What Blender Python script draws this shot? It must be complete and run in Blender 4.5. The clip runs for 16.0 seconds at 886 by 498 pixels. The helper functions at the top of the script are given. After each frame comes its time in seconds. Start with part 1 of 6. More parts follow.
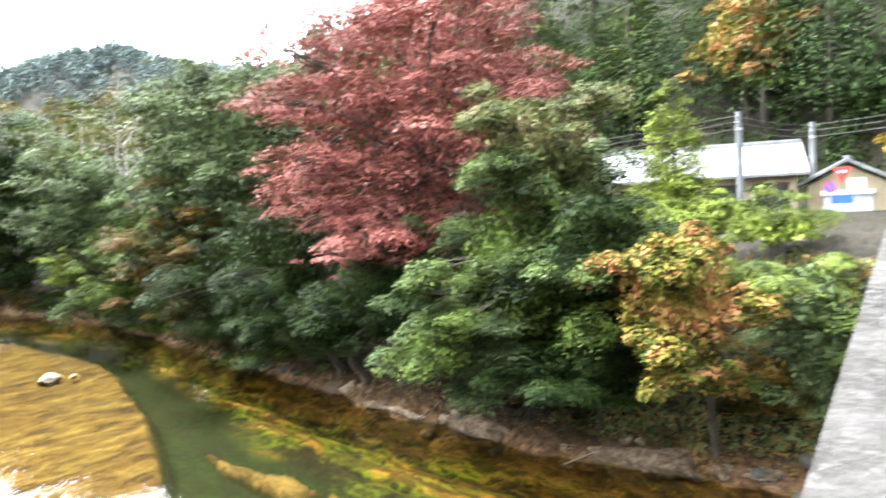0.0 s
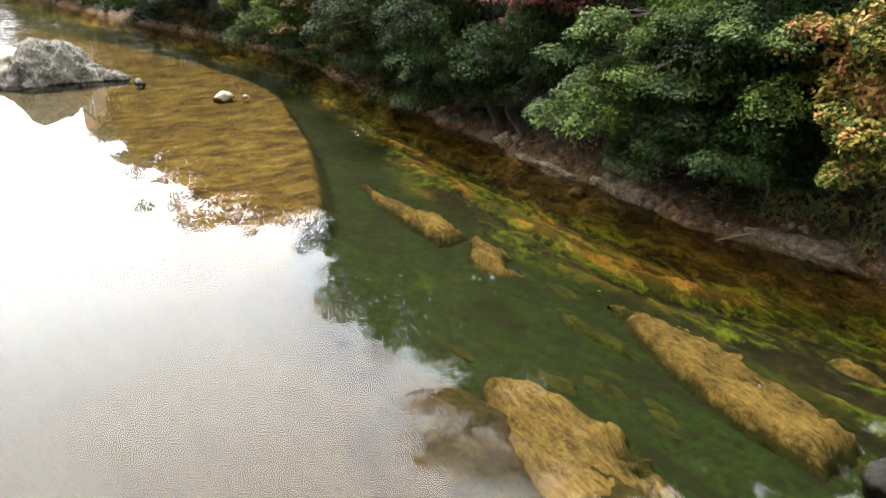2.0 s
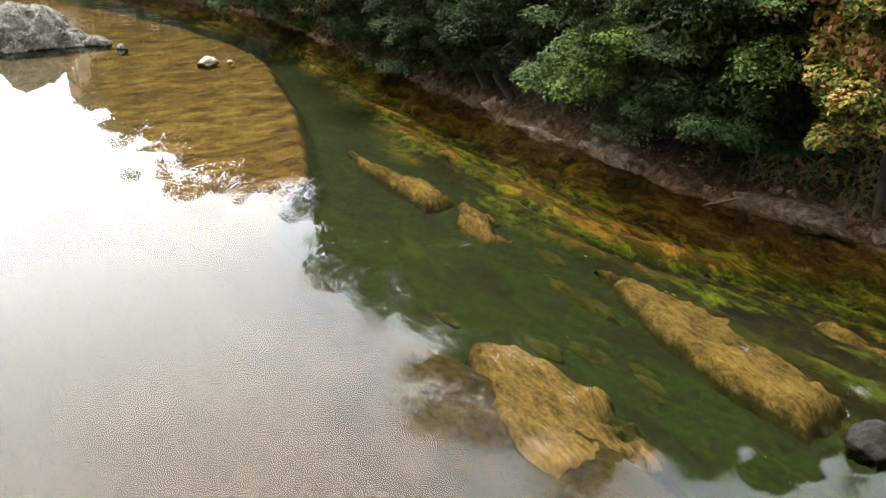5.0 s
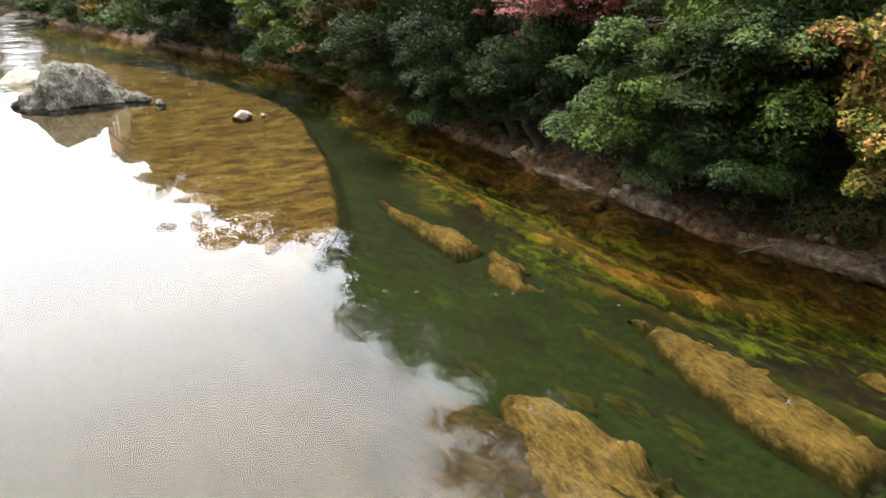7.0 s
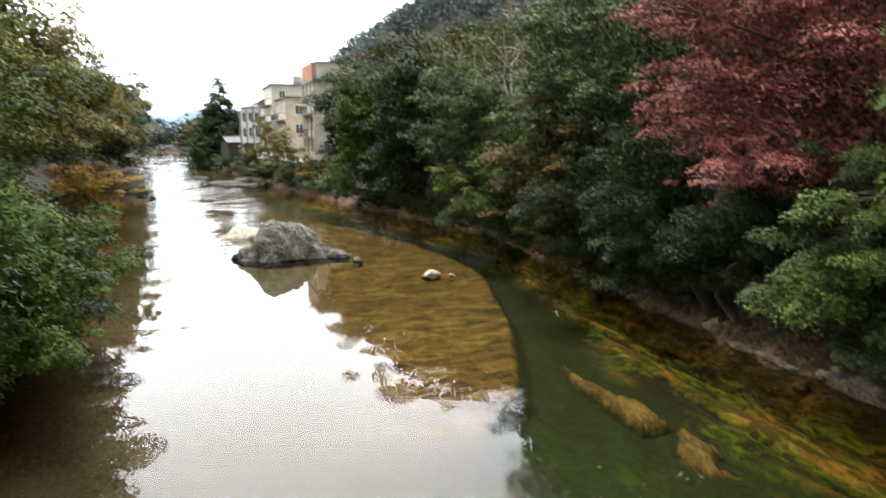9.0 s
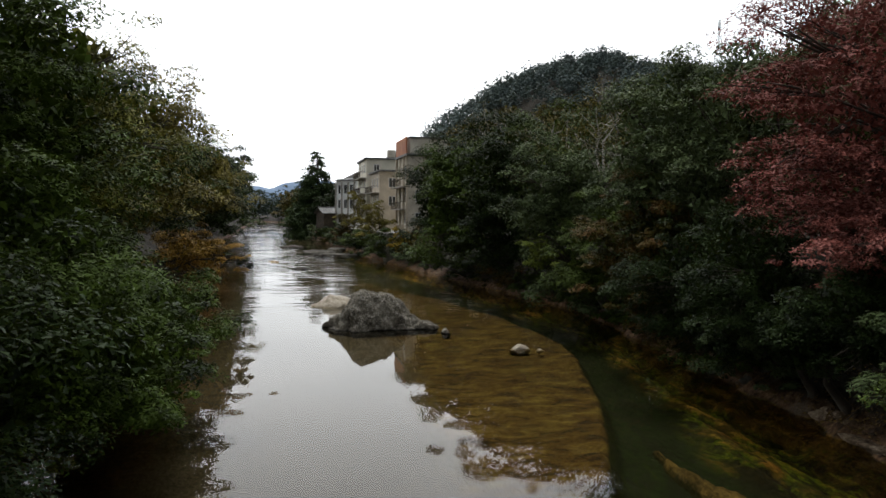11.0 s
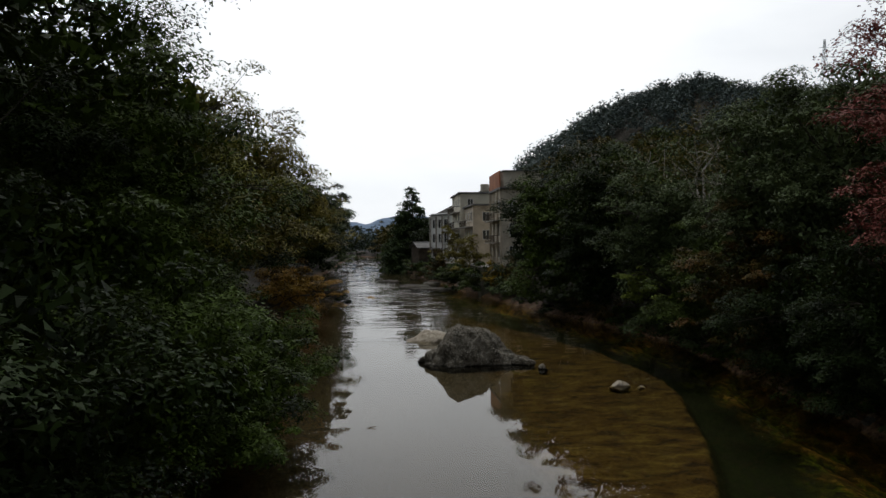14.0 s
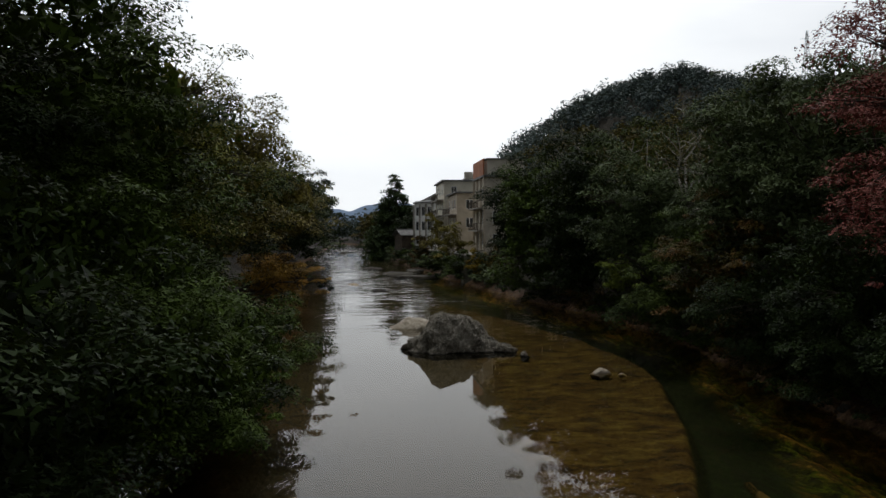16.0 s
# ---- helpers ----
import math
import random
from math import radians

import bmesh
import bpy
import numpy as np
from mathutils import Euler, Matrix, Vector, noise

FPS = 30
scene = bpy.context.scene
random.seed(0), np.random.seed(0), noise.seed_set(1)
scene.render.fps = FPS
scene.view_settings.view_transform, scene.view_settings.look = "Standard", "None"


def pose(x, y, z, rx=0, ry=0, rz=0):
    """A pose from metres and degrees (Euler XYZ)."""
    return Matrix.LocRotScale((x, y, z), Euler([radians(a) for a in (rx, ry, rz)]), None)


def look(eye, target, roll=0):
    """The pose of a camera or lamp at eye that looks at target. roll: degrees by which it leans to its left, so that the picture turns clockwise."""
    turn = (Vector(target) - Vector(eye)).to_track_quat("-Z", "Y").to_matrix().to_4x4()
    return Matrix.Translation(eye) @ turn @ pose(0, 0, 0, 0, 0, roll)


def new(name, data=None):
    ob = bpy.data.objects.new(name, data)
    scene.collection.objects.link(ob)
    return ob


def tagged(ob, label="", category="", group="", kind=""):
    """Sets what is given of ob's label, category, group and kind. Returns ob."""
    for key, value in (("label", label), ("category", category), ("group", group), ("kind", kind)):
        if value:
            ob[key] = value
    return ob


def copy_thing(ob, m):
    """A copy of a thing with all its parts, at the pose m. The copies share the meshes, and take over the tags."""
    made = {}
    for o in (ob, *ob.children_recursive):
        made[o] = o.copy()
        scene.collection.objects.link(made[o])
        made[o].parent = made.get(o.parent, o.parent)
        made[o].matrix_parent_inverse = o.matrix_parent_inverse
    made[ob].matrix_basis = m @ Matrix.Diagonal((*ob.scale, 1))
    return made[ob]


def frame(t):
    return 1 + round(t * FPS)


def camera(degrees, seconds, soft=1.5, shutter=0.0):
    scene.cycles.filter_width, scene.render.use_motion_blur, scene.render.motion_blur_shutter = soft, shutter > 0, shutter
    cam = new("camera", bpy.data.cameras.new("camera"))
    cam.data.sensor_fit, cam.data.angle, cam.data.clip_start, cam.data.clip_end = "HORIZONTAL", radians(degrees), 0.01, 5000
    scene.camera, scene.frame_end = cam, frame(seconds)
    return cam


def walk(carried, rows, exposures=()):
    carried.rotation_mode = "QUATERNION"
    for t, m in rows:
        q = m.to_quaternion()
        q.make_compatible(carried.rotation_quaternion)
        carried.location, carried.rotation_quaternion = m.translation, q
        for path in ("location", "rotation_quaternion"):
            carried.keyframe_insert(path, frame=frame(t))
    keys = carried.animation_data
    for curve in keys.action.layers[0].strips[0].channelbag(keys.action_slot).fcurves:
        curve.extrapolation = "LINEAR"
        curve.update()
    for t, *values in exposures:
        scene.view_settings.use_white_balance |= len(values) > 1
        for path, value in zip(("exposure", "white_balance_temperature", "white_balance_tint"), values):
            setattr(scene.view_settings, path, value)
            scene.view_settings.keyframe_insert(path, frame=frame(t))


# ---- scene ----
# ---------------------------------------------------------------- camera
cam = camera(60.26, 16.0, soft=1.5, shutter=0.5)
PATH = [
    (0.0, pose(-0.137, -0.801, 7.362, 86.14, 3.21, -46.13)),
    (0.5, pose(-0.134, -0.629, 7.235, 83.81, 2.28, -38.36)),
    (1.0, pose(-0.079, -0.467, 7.090, 77.14, 0.02, -33.98)),
    (1.5, pose(-0.015, -0.403, 7.004, 71.28, -0.46, -33.99)),
    (2.0, pose(0.005, -0.362, 6.985, 68.49, -1.05, -33.75)),
    (2.5, pose(0.002, -0.353, 6.972, 66.57, -1.36, -33.82)),
    (3.0, pose(0.017, -0.362, 6.952, 65.85, -1.22, -33.86)),
    (3.5, pose(0.059, -0.360, 6.928, 65.67, -1.15, -34.10)),
    (4.0, pose(0.108, -0.347, 6.903, 65.82, -1.12, -34.43)),
    (6.5, pose(0.264, -0.280, 6.844, 68.03, -0.35, -33.89)),
    (7.0, pose(0.268, -0.255, 6.856, 69.74, 0.16, -32.39)),
    (7.5, pose(0.256, -0.199, 6.861, 71.92, 0.79, -30.13)),
    (8.0, pose(0.222, -0.175, 6.907, 74.95, 1.34, -26.79)),
    (8.5, pose(0.169, -0.137, 6.943, 78.38, 1.59, -22.72)),
    (9.0, pose(0.118, -0.127, 6.935, 81.81, 0.35, -18.84)),
    (9.5, pose(0.067, -0.125, 6.946, 85.35, -0.30, -15.66)),
    (10.0, pose(0.047, -0.089, 6.943, 87.29, -0.45, -13.65)),
    (12.5, pose(-0.020, 0.042, 6.965, 87.10, -0.05, -10.88)),
    (13.0, pose(-0.035, 0.149, 7.017, 89.19, 0.33, -8.84)),
    (13.5, pose(0.004, 0.113, 7.022, 89.88, 0.09, -5.25)),
    (14.0, pose(0.011, 0.085, 7.023, 89.73, 0.37, -5.15)),
    (14.5, pose(-0.010, 0.026, 6.996, 89.54, 0.29, -4.87)),
    (15.0, pose(-0.032, -0.013, 6.974, 89.16, 0.12, -5.03)),
    (15.5, pose(-0.016, 0.018, 6.990, 88.85, -0.01, -5.93)),
    (16.0, pose(0.021, 0.043, 7.010, 88.80, 0.00, -6.39)),
]
EXPOSURES = [(0.0, 4.1, 6150, 10), (1.0, 3.6, 6250, 10), (2.0, 2.9, 6400, 10), (4.2, 2.8, 6450, 10), (7.5, 2.65, 6450, 10), (8.5, 2.45, 6450, 10), (9.0, 2.3, 6500, 10), (9.5, 2.0, 6500, 10), (10.0, 1.5, 6500, 10), (12.5, -0.1, 6500, 10), (13.5, -0.3, 6500, 10), (16.0, -0.3, 6500, 10)]
walk(cam, PATH, EXPOSURES)

# ---------------------------------------------------------------- sky and sun
SUN_UP, SUN_TURN = 62.0, -12.0   # degrees above the horizon, degrees right of the river's line
world = bpy.data.worlds.new("overcast_sky")
scene.world = world
world.use_nodes = True
wn, wl = world.node_tree.nodes, world.node_tree.links
wn.clear()
w_out, w_bg = wn.new("ShaderNodeOutputWorld"), wn.new("ShaderNodeBackground")
w_sky = wn.new("ShaderNodeTexSky")
w_sky.sky_type, w_sky.sun_disc = 'NISHITA', False
w_sky.sun_elevation, w_sky.sun_rotation = radians(SUN_UP), radians(SUN_TURN)
w_co, w_map, w_cloud = wn.new("ShaderNodeTexCoord"), wn.new("ShaderNodeMapping"), wn.new("ShaderNodeTexNoise")
w_map.inputs["Scale"].default_value = (1.0, 1.0, 3.2)
w_cloud.inputs["Scale"].default_value, w_cloud.inputs["Detail"].default_value = 2.2, 6.0
w_ramp = wn.new("ShaderNodeValToRGB")
w_ramp.color_ramp.elements[0].position, w_ramp.color_ramp.elements[0].color = 0.35, (0.79, 0.82, 0.85, 1)
w_ramp.color_ramp.elements[1].position, w_ramp.color_ramp.elements[1].color = 0.62, (0.965, 0.985, 1.0, 1)
w_gain = wn.new("ShaderNodeVectorMath")
w_gain.operation = 'SCALE'
w_gain.inputs["Scale"].default_value = 8.4
w_mix = wn.new("ShaderNodeMixRGB")
w_mix.inputs[0].default_value = 0.95
wl.new(w_co.outputs["Generated"], w_map.inputs["Vector"])
wl.new(w_map.outputs[0], w_cloud.inputs["Vector"])
wl.new(w_cloud.outputs[0], w_ramp.inputs[0])
# the cloud is thinnest, and brightest, low down the valley
w_dot, w_rng = wn.new("ShaderNodeVectorMath"), wn.new("ShaderNodeMapRange")
w_dot.operation = 'DOT_PRODUCT'
w_dot.inputs[1].default_value = (0.0, 0.9, 0.436)
w_rng.inputs["From Min"].default_value, w_rng.inputs["From Max"].default_value = -0.3, 1.0
w_rng.inputs["To Min"].default_value, w_rng.inputs["To Max"].default_value = 0.3, 1.8
w_vary = wn.new("ShaderNodeVectorMath")
w_vary.operation = 'SCALE'
wl.new(w_co.outputs["Generated"], w_dot.inputs[0])
wl.new(w_dot.outputs["Value"], w_rng.inputs["Value"])
wl.new(w_rng.outputs[0], w_vary.inputs["Scale"])
wl.new(w_ramp.outputs[0], w_vary.inputs[0])
wl.new(w_vary.outputs[0], w_gain.inputs[0])
wl.new(w_sky.outputs[0], w_mix.inputs[1])
wl.new(w_gain.outputs[0], w_mix.inputs[2])
wl.new(w_mix.outputs[0], w_bg.inputs[0])
w_bg.inputs[1].default_value = 0.1
wl.new(w_bg.outputs[0], w_out.inputs[0])

sun = new("sun", bpy.data.lights.new("sun", 'SUN'))
sun.data.energy, sun.data.angle, sun.data.color = 1.5, radians(26), (1.0, 0.975, 0.94)
SUN_WAY = Vector((math.sin(radians(SUN_TURN)) * math.cos(radians(SUN_UP)),
                  math.cos(radians(SUN_TURN)) * math.cos(radians(SUN_UP)), math.sin(radians(SUN_UP))))
sun.matrix_world = look(SUN_WAY * 300, (0, 0, 0))


# ---------------------------------------------------------------- materials
class Nodes:
    """A node material under construction."""

    def __init__(self, name):
        self.mat = bpy.data.materials.new(name)
        self.mat.use_nodes = True
        self.tree = self.mat.node_tree
        self.tree.nodes.clear()
        self.out = self.add("ShaderNodeOutputMaterial")

    def add(self, kind, **inputs):
        node = self.tree.nodes.new(kind)
        for key, value in inputs.items():
            node.inputs[key.replace("_", " ")].default_value = value
        return node

    def link(self, a, b):
        self.tree.links.new(a, b)

    def coords(self, scale=(1, 1, 1), kind="Object"):
        co, mp = self.add("ShaderNodeTexCoord"), self.add("ShaderNodeMapping")
        mp.inputs["Scale"].default_value = scale
        self.link(co.outputs[kind], mp.inputs["Vector"])
        return mp.outputs[0]

    def place(self, scale=(1, 1, 1)):
        """World coordinates, scaled."""
        geo, mp = self.add("ShaderNodeNewGeometry"), self.add("ShaderNodeMapping")
        mp.inputs["Scale"].default_value = scale
        self.link(geo.outputs["Position"], mp.inputs["Vector"])
        return mp.outputs[0]

    def noise(self, vec, scale, detail=4.0, rough=0.55, warp=0.0):
        n = self.add("ShaderNodeTexNoise", Scale=scale, Detail=detail, Roughness=rough, Distortion=warp)
        self.link(vec, n.inputs["Vector"])
        return n.outputs[0]

    def ramp(self, fac, stops):
        r = self.add("ShaderNodeValToRGB")
        cr = r.color_ramp
        while len(cr.elements) < len(stops):
            cr.elements.new(0.5)
        for e, (p, c) in zip(cr.elements, stops):
            e.position, e.color = p, (*c, 1) if len(c) == 3 else c
        self.link(fac, r.inputs[0])
        return r.outputs[0]

    def mix(self, fac, a, b, how='MIX'):
        m = self.add("ShaderNodeMixRGB")
        m.blend_type = how
        for slot, v in ((0, fac), (1, a), (2, b)):
            if hasattr(v, "node"):
                self.link(v, m.inputs[slot])
            else:
                m.inputs[slot].default_value = v if slot == 0 else (*v, 1)
        return m.outputs[0]

    def math(self, op, a, b=0.0):
        m = self.add("ShaderNodeMath")
        m.operation = op
        for slot, v in ((0, a), (1, b)):
            if hasattr(v, "node"):
                self.link(v, m.inputs[slot])
            else:
                m.inputs[slot].default_value = v
        return m.outputs[0]

    def surface(self, colour, rough=0.8, bump=None, depth=0.02, strength=0.6, metal=0.0, spec=0.5, **more):
        b = self.add("ShaderNodeBsdfPrincipled", Roughness=0.8, Metallic=metal, **more)
        b.inputs["Specular IOR Level"].default_value = spec
        if hasattr(colour, "node"):
            self.link(colour, b.inputs["Base Color"])
        else:
            b.inputs["Base Color"].default_value = (*colour, 1)
        if hasattr(rough, "node"):
            self.link(rough, b.inputs["Roughness"])
        else:
            b.inputs["Roughness"].default_value = rough
        if bump is not None:
            bp = self.add("ShaderNodeBump", Strength=strength, Distance=depth)
            self.link(bump, bp.inputs["Height"])
            self.link(bp.outputs[0], b.inputs["Normal"])
        self.link(b.outputs[0], self.out.inputs[0])
        return self.mat


def grainy(name, dark, light, scale=3.0, rough=0.85, fine=25.0, depth=0.01, spec=0.3, metal=0.0):
    """A surface with patches at one scale and grain at another."""
    n = Nodes(name)
    co = n.place()
    big, small = n.noise(co, scale, 5), n.noise(co, fine, 6, 0.65)
    f = n.math('ADD', n.math('MULTIPLY', big, 0.65), n.math('MULTIPLY', small, 0.35))
    return n.surface(n.ramp(f, [(0.36, dark), (0.64, light)]), rough, small, depth, spec=spec, metal=metal)


def leafy(name, dark, light, tip=None, gloss=0.5, spec=0.25):
    """Leaves: their colour changes from leaf to leaf and from bough to bough, and some light comes through."""
    n = Nodes(name)
    geo = n.add("ShaderNodeNewGeometry")
    bough = n.noise(n.place(), 0.75, 2, 0.6)
    f = n.math('ADD', n.math('MULTIPLY', geo.outputs["Random Per Island"], 0.24), n.math('SUBTRACT', n.math('MULTIPLY', bough, 1.5), 0.24))
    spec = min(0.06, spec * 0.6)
    # dark end cut hardest, so dark boughs carry shade between the clumps
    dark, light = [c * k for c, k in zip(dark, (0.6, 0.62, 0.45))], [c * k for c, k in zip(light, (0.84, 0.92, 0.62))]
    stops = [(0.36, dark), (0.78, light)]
    if tip:
        stops = [(0.34, dark), (0.62, light), (0.84, tip)]
    colour = n.ramp(f, stops)
    b = n.add("ShaderNodeBsdfPrincipled", Roughness=gloss)
    b.inputs["Specular IOR Level"].default_value = spec
    tr = n.add("ShaderNodeBsdfTranslucent")
    n.link(colour, b.inputs["Base Color"])
    n.link(n.mix(0.5, colour, (0.1, 0.12, 0.015), 'MIX') if not tip else colour, tr.inputs[0])
    m = n.add("ShaderNodeMixShader")
    m.inputs[0].default_value = 0.07
    n.link(b.outputs[0], m.inputs[1])
    n.link(tr.outputs[0], m.inputs[2])
    n.link(m.outputs[0], n.out.inputs[0])
    return n.mat


LEAF = {
    "laurel": leafy("leaf_laurel", (0.006, 0.013, 0.0026), (0.075, 0.11, 0.022), gloss=0.5, spec=0.07),
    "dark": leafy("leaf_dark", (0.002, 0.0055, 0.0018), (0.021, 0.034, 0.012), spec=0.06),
    "mid": leafy("leaf_mid", (0.008, 0.014, 0.0032), (0.07, 0.094, 0.026), spec=0.06),
    "grey": leafy("leaf_grey", (0.015, 0.025, 0.011), (0.1, 0.125, 0.076), spec=0.06),
    "lime": leafy("leaf_lime", (0.035, 0.05, 0.01), (0.19, 0.22, 0.05), spec=0.08),
    "olive": leafy("leaf_olive", (0.0095, 0.0115, 0.0022), (0.055, 0.044, 0.009), (0.095, 0.05, 0.014), spec=0.06),
    "pale": leafy("leaf_pale", (0.0279, 0.0341, 0.0124), (0.0989, 0.1032, 0.04472), (0.129, 0.1075, 0.0516)),
    "red": leafy("leaf_red", (0.066, 0.019, 0.022), (0.235, 0.068, 0.078), (0.25, 0.1, 0.085), spec=0.06),
    "orange": leafy("leaf_orange", (0.035, 0.042, 0.009), (0.19, 0.15, 0.04), (0.36, 0.15, 0.07), spec=0.06),
    "amber": leafy("leaf_amber", (0.09, 0.05, 0.009), (0.3, 0.17, 0.035), (0.36, 0.2, 0.05), spec=0.06),
    "yellow": leafy("leaf_yellow", (0.06944, 0.0491, 0.00372), (0.2477, 0.1533, 0.0086)),
    "cedar": leafy("leaf_cedar", (0.02, 0.034, 0.02), (0.06, 0.085, 0.045), gloss=0.6, spec=0.06),
    "bamboo": leafy("leaf_bamboo", (0.04, 0.042, 0.008), (0.19, 0.175, 0.04), gloss=0.5, spec=0.08),
    "brown": leafy("leaf_brown", (0.03472, 0.02046, 0.0093), (0.18, 0.105, 0.048)),
    # paler and bluer than real leaves: haze over the far hill, in the colour
    "hill": leafy("leaf_hill_hazed", (0.055, 0.078, 0.11), (0.09, 0.11, 0.16), spec=0.05),
    "hill_gold": leafy("leaf_hill_gold", (0.0480, 0.0429, 0.0125), (0.1280, 0.0924, 0.0250)),
    "willow": leafy("leaf_willow", (0.06, 0.05, 0.012), (0.23, 0.18, 0.05), spec=0.08),
}
BARK = grainy("bark", (0.018, 0.014, 0.01), (0.07, 0.058, 0.044), 2.0, 0.9, 30, 0.02)
PALE_BARK = grainy("pale_bark", (0.12, 0.11, 0.095), (0.3, 0.28, 0.25), 3.0, 0.9, 30, 0.01)
CULM = grainy("bamboo_culm", (0.14, 0.11, 0.07), (0.26, 0.22, 0.15), 1.0, 0.6, 12, 0.003)
CONCRETE = grainy("weathered_concrete", (0.16, 0.15, 0.13), (0.42, 0.4, 0.36), 2.2, 0.9, 45, 0.006)
PLASTER = grainy("stained_plaster", (0.36, 0.32, 0.26), (0.72, 0.67, 0.57), 0.45, 0.85, 6, 0.004)
PALE_WALL = grainy("white_paint_wall", (0.66, 0.67, 0.66), (0.86, 0.86, 0.84), 0.6, 0.8, 7, 0.003)
CREAM = grainy("cream_plaster", (0.55, 0.52, 0.43), (0.8, 0.76, 0.65), 0.4, 0.85, 6, 0.004)
TAN = grainy("tan_plaster", (0.36, 0.31, 0.24), (0.6, 0.53, 0.43), 0.6, 0.85, 6, 0.004)
RUST = grainy("rusty_sheet", (0.2, 0.06, 0.025), (0.42, 0.16, 0.06), 0.9, 0.7, 8, 0.004)
ROOFING = grainy("grey_roofing", (0.08, 0.08, 0.08), (0.18, 0.18, 0.175), 1.2, 0.7, 12, 0.01)
ROOF_METAL = grainy("pale_roof_sheet", (0.13, 0.135, 0.135), (0.27, 0.275, 0.28), 0.8, 0.45, 10, 0.004)
TIMBER = grainy("dark_timber", (0.03, 0.024, 0.018), (0.09, 0.07, 0.05), 1.5, 0.8, 18, 0.005)
STEEL = grainy("galvanised_steel", (0.35, 0.37, 0.38), (0.5, 0.52, 0.53), 2.0, 0.45, 30, 0.002, metal=0.8)
CABLE = grainy("black_cable", (0.02, 0.02, 0.02), (0.05, 0.05, 0.05), 2.0, 0.6)
POLE = grainy("pole_concrete", (0.1, 0.105, 0.11), (0.19, 0.195, 0.2), 1.5, 0.85, 25, 0.003)
PAINT_RED = grainy("red_sign_paint", (0.5, 0.04, 0.04), (0.62, 0.06, 0.05), 3, 0.5)
PAINT_BLUE = grainy("blue_sign_paint", (0.04, 0.1, 0.42), (0.05, 0.14, 0.52), 3, 0.5)
PAINT_WHITE = grainy("white_sign_paint", (0.68, 0.68, 0.68), (0.8, 0.8, 0.8), 3, 0.5)
SHUTTER = grainy("grey_shutter", (0.42, 0.46, 0.5), (0.55, 0.58, 0.62), 1.0, 0.5, 14, 0.003)
OCHRE = grainy("ochre_wall", (0.24, 0.19, 0.12), (0.36, 0.3, 0.2), 0.9, 0.85, 14, 0.004)
WALL_STONE = grainy("mossy_retaining_wall", (0.06, 0.06, 0.045), (0.2, 0.19, 0.15), 0.5, 0.95, 4, 0.05)


def window_glass():
    n = Nodes("dark_window_glass")
    co = n.place()
    return n.surface(n.ramp(n.noise(co, 0.8, 2), [(0.4, (0.015, 0.02, 0.022)), (0.65, (0.05, 0.055, 0.055))]), 0.12, spec=0.6)


GLASS = window_glass()


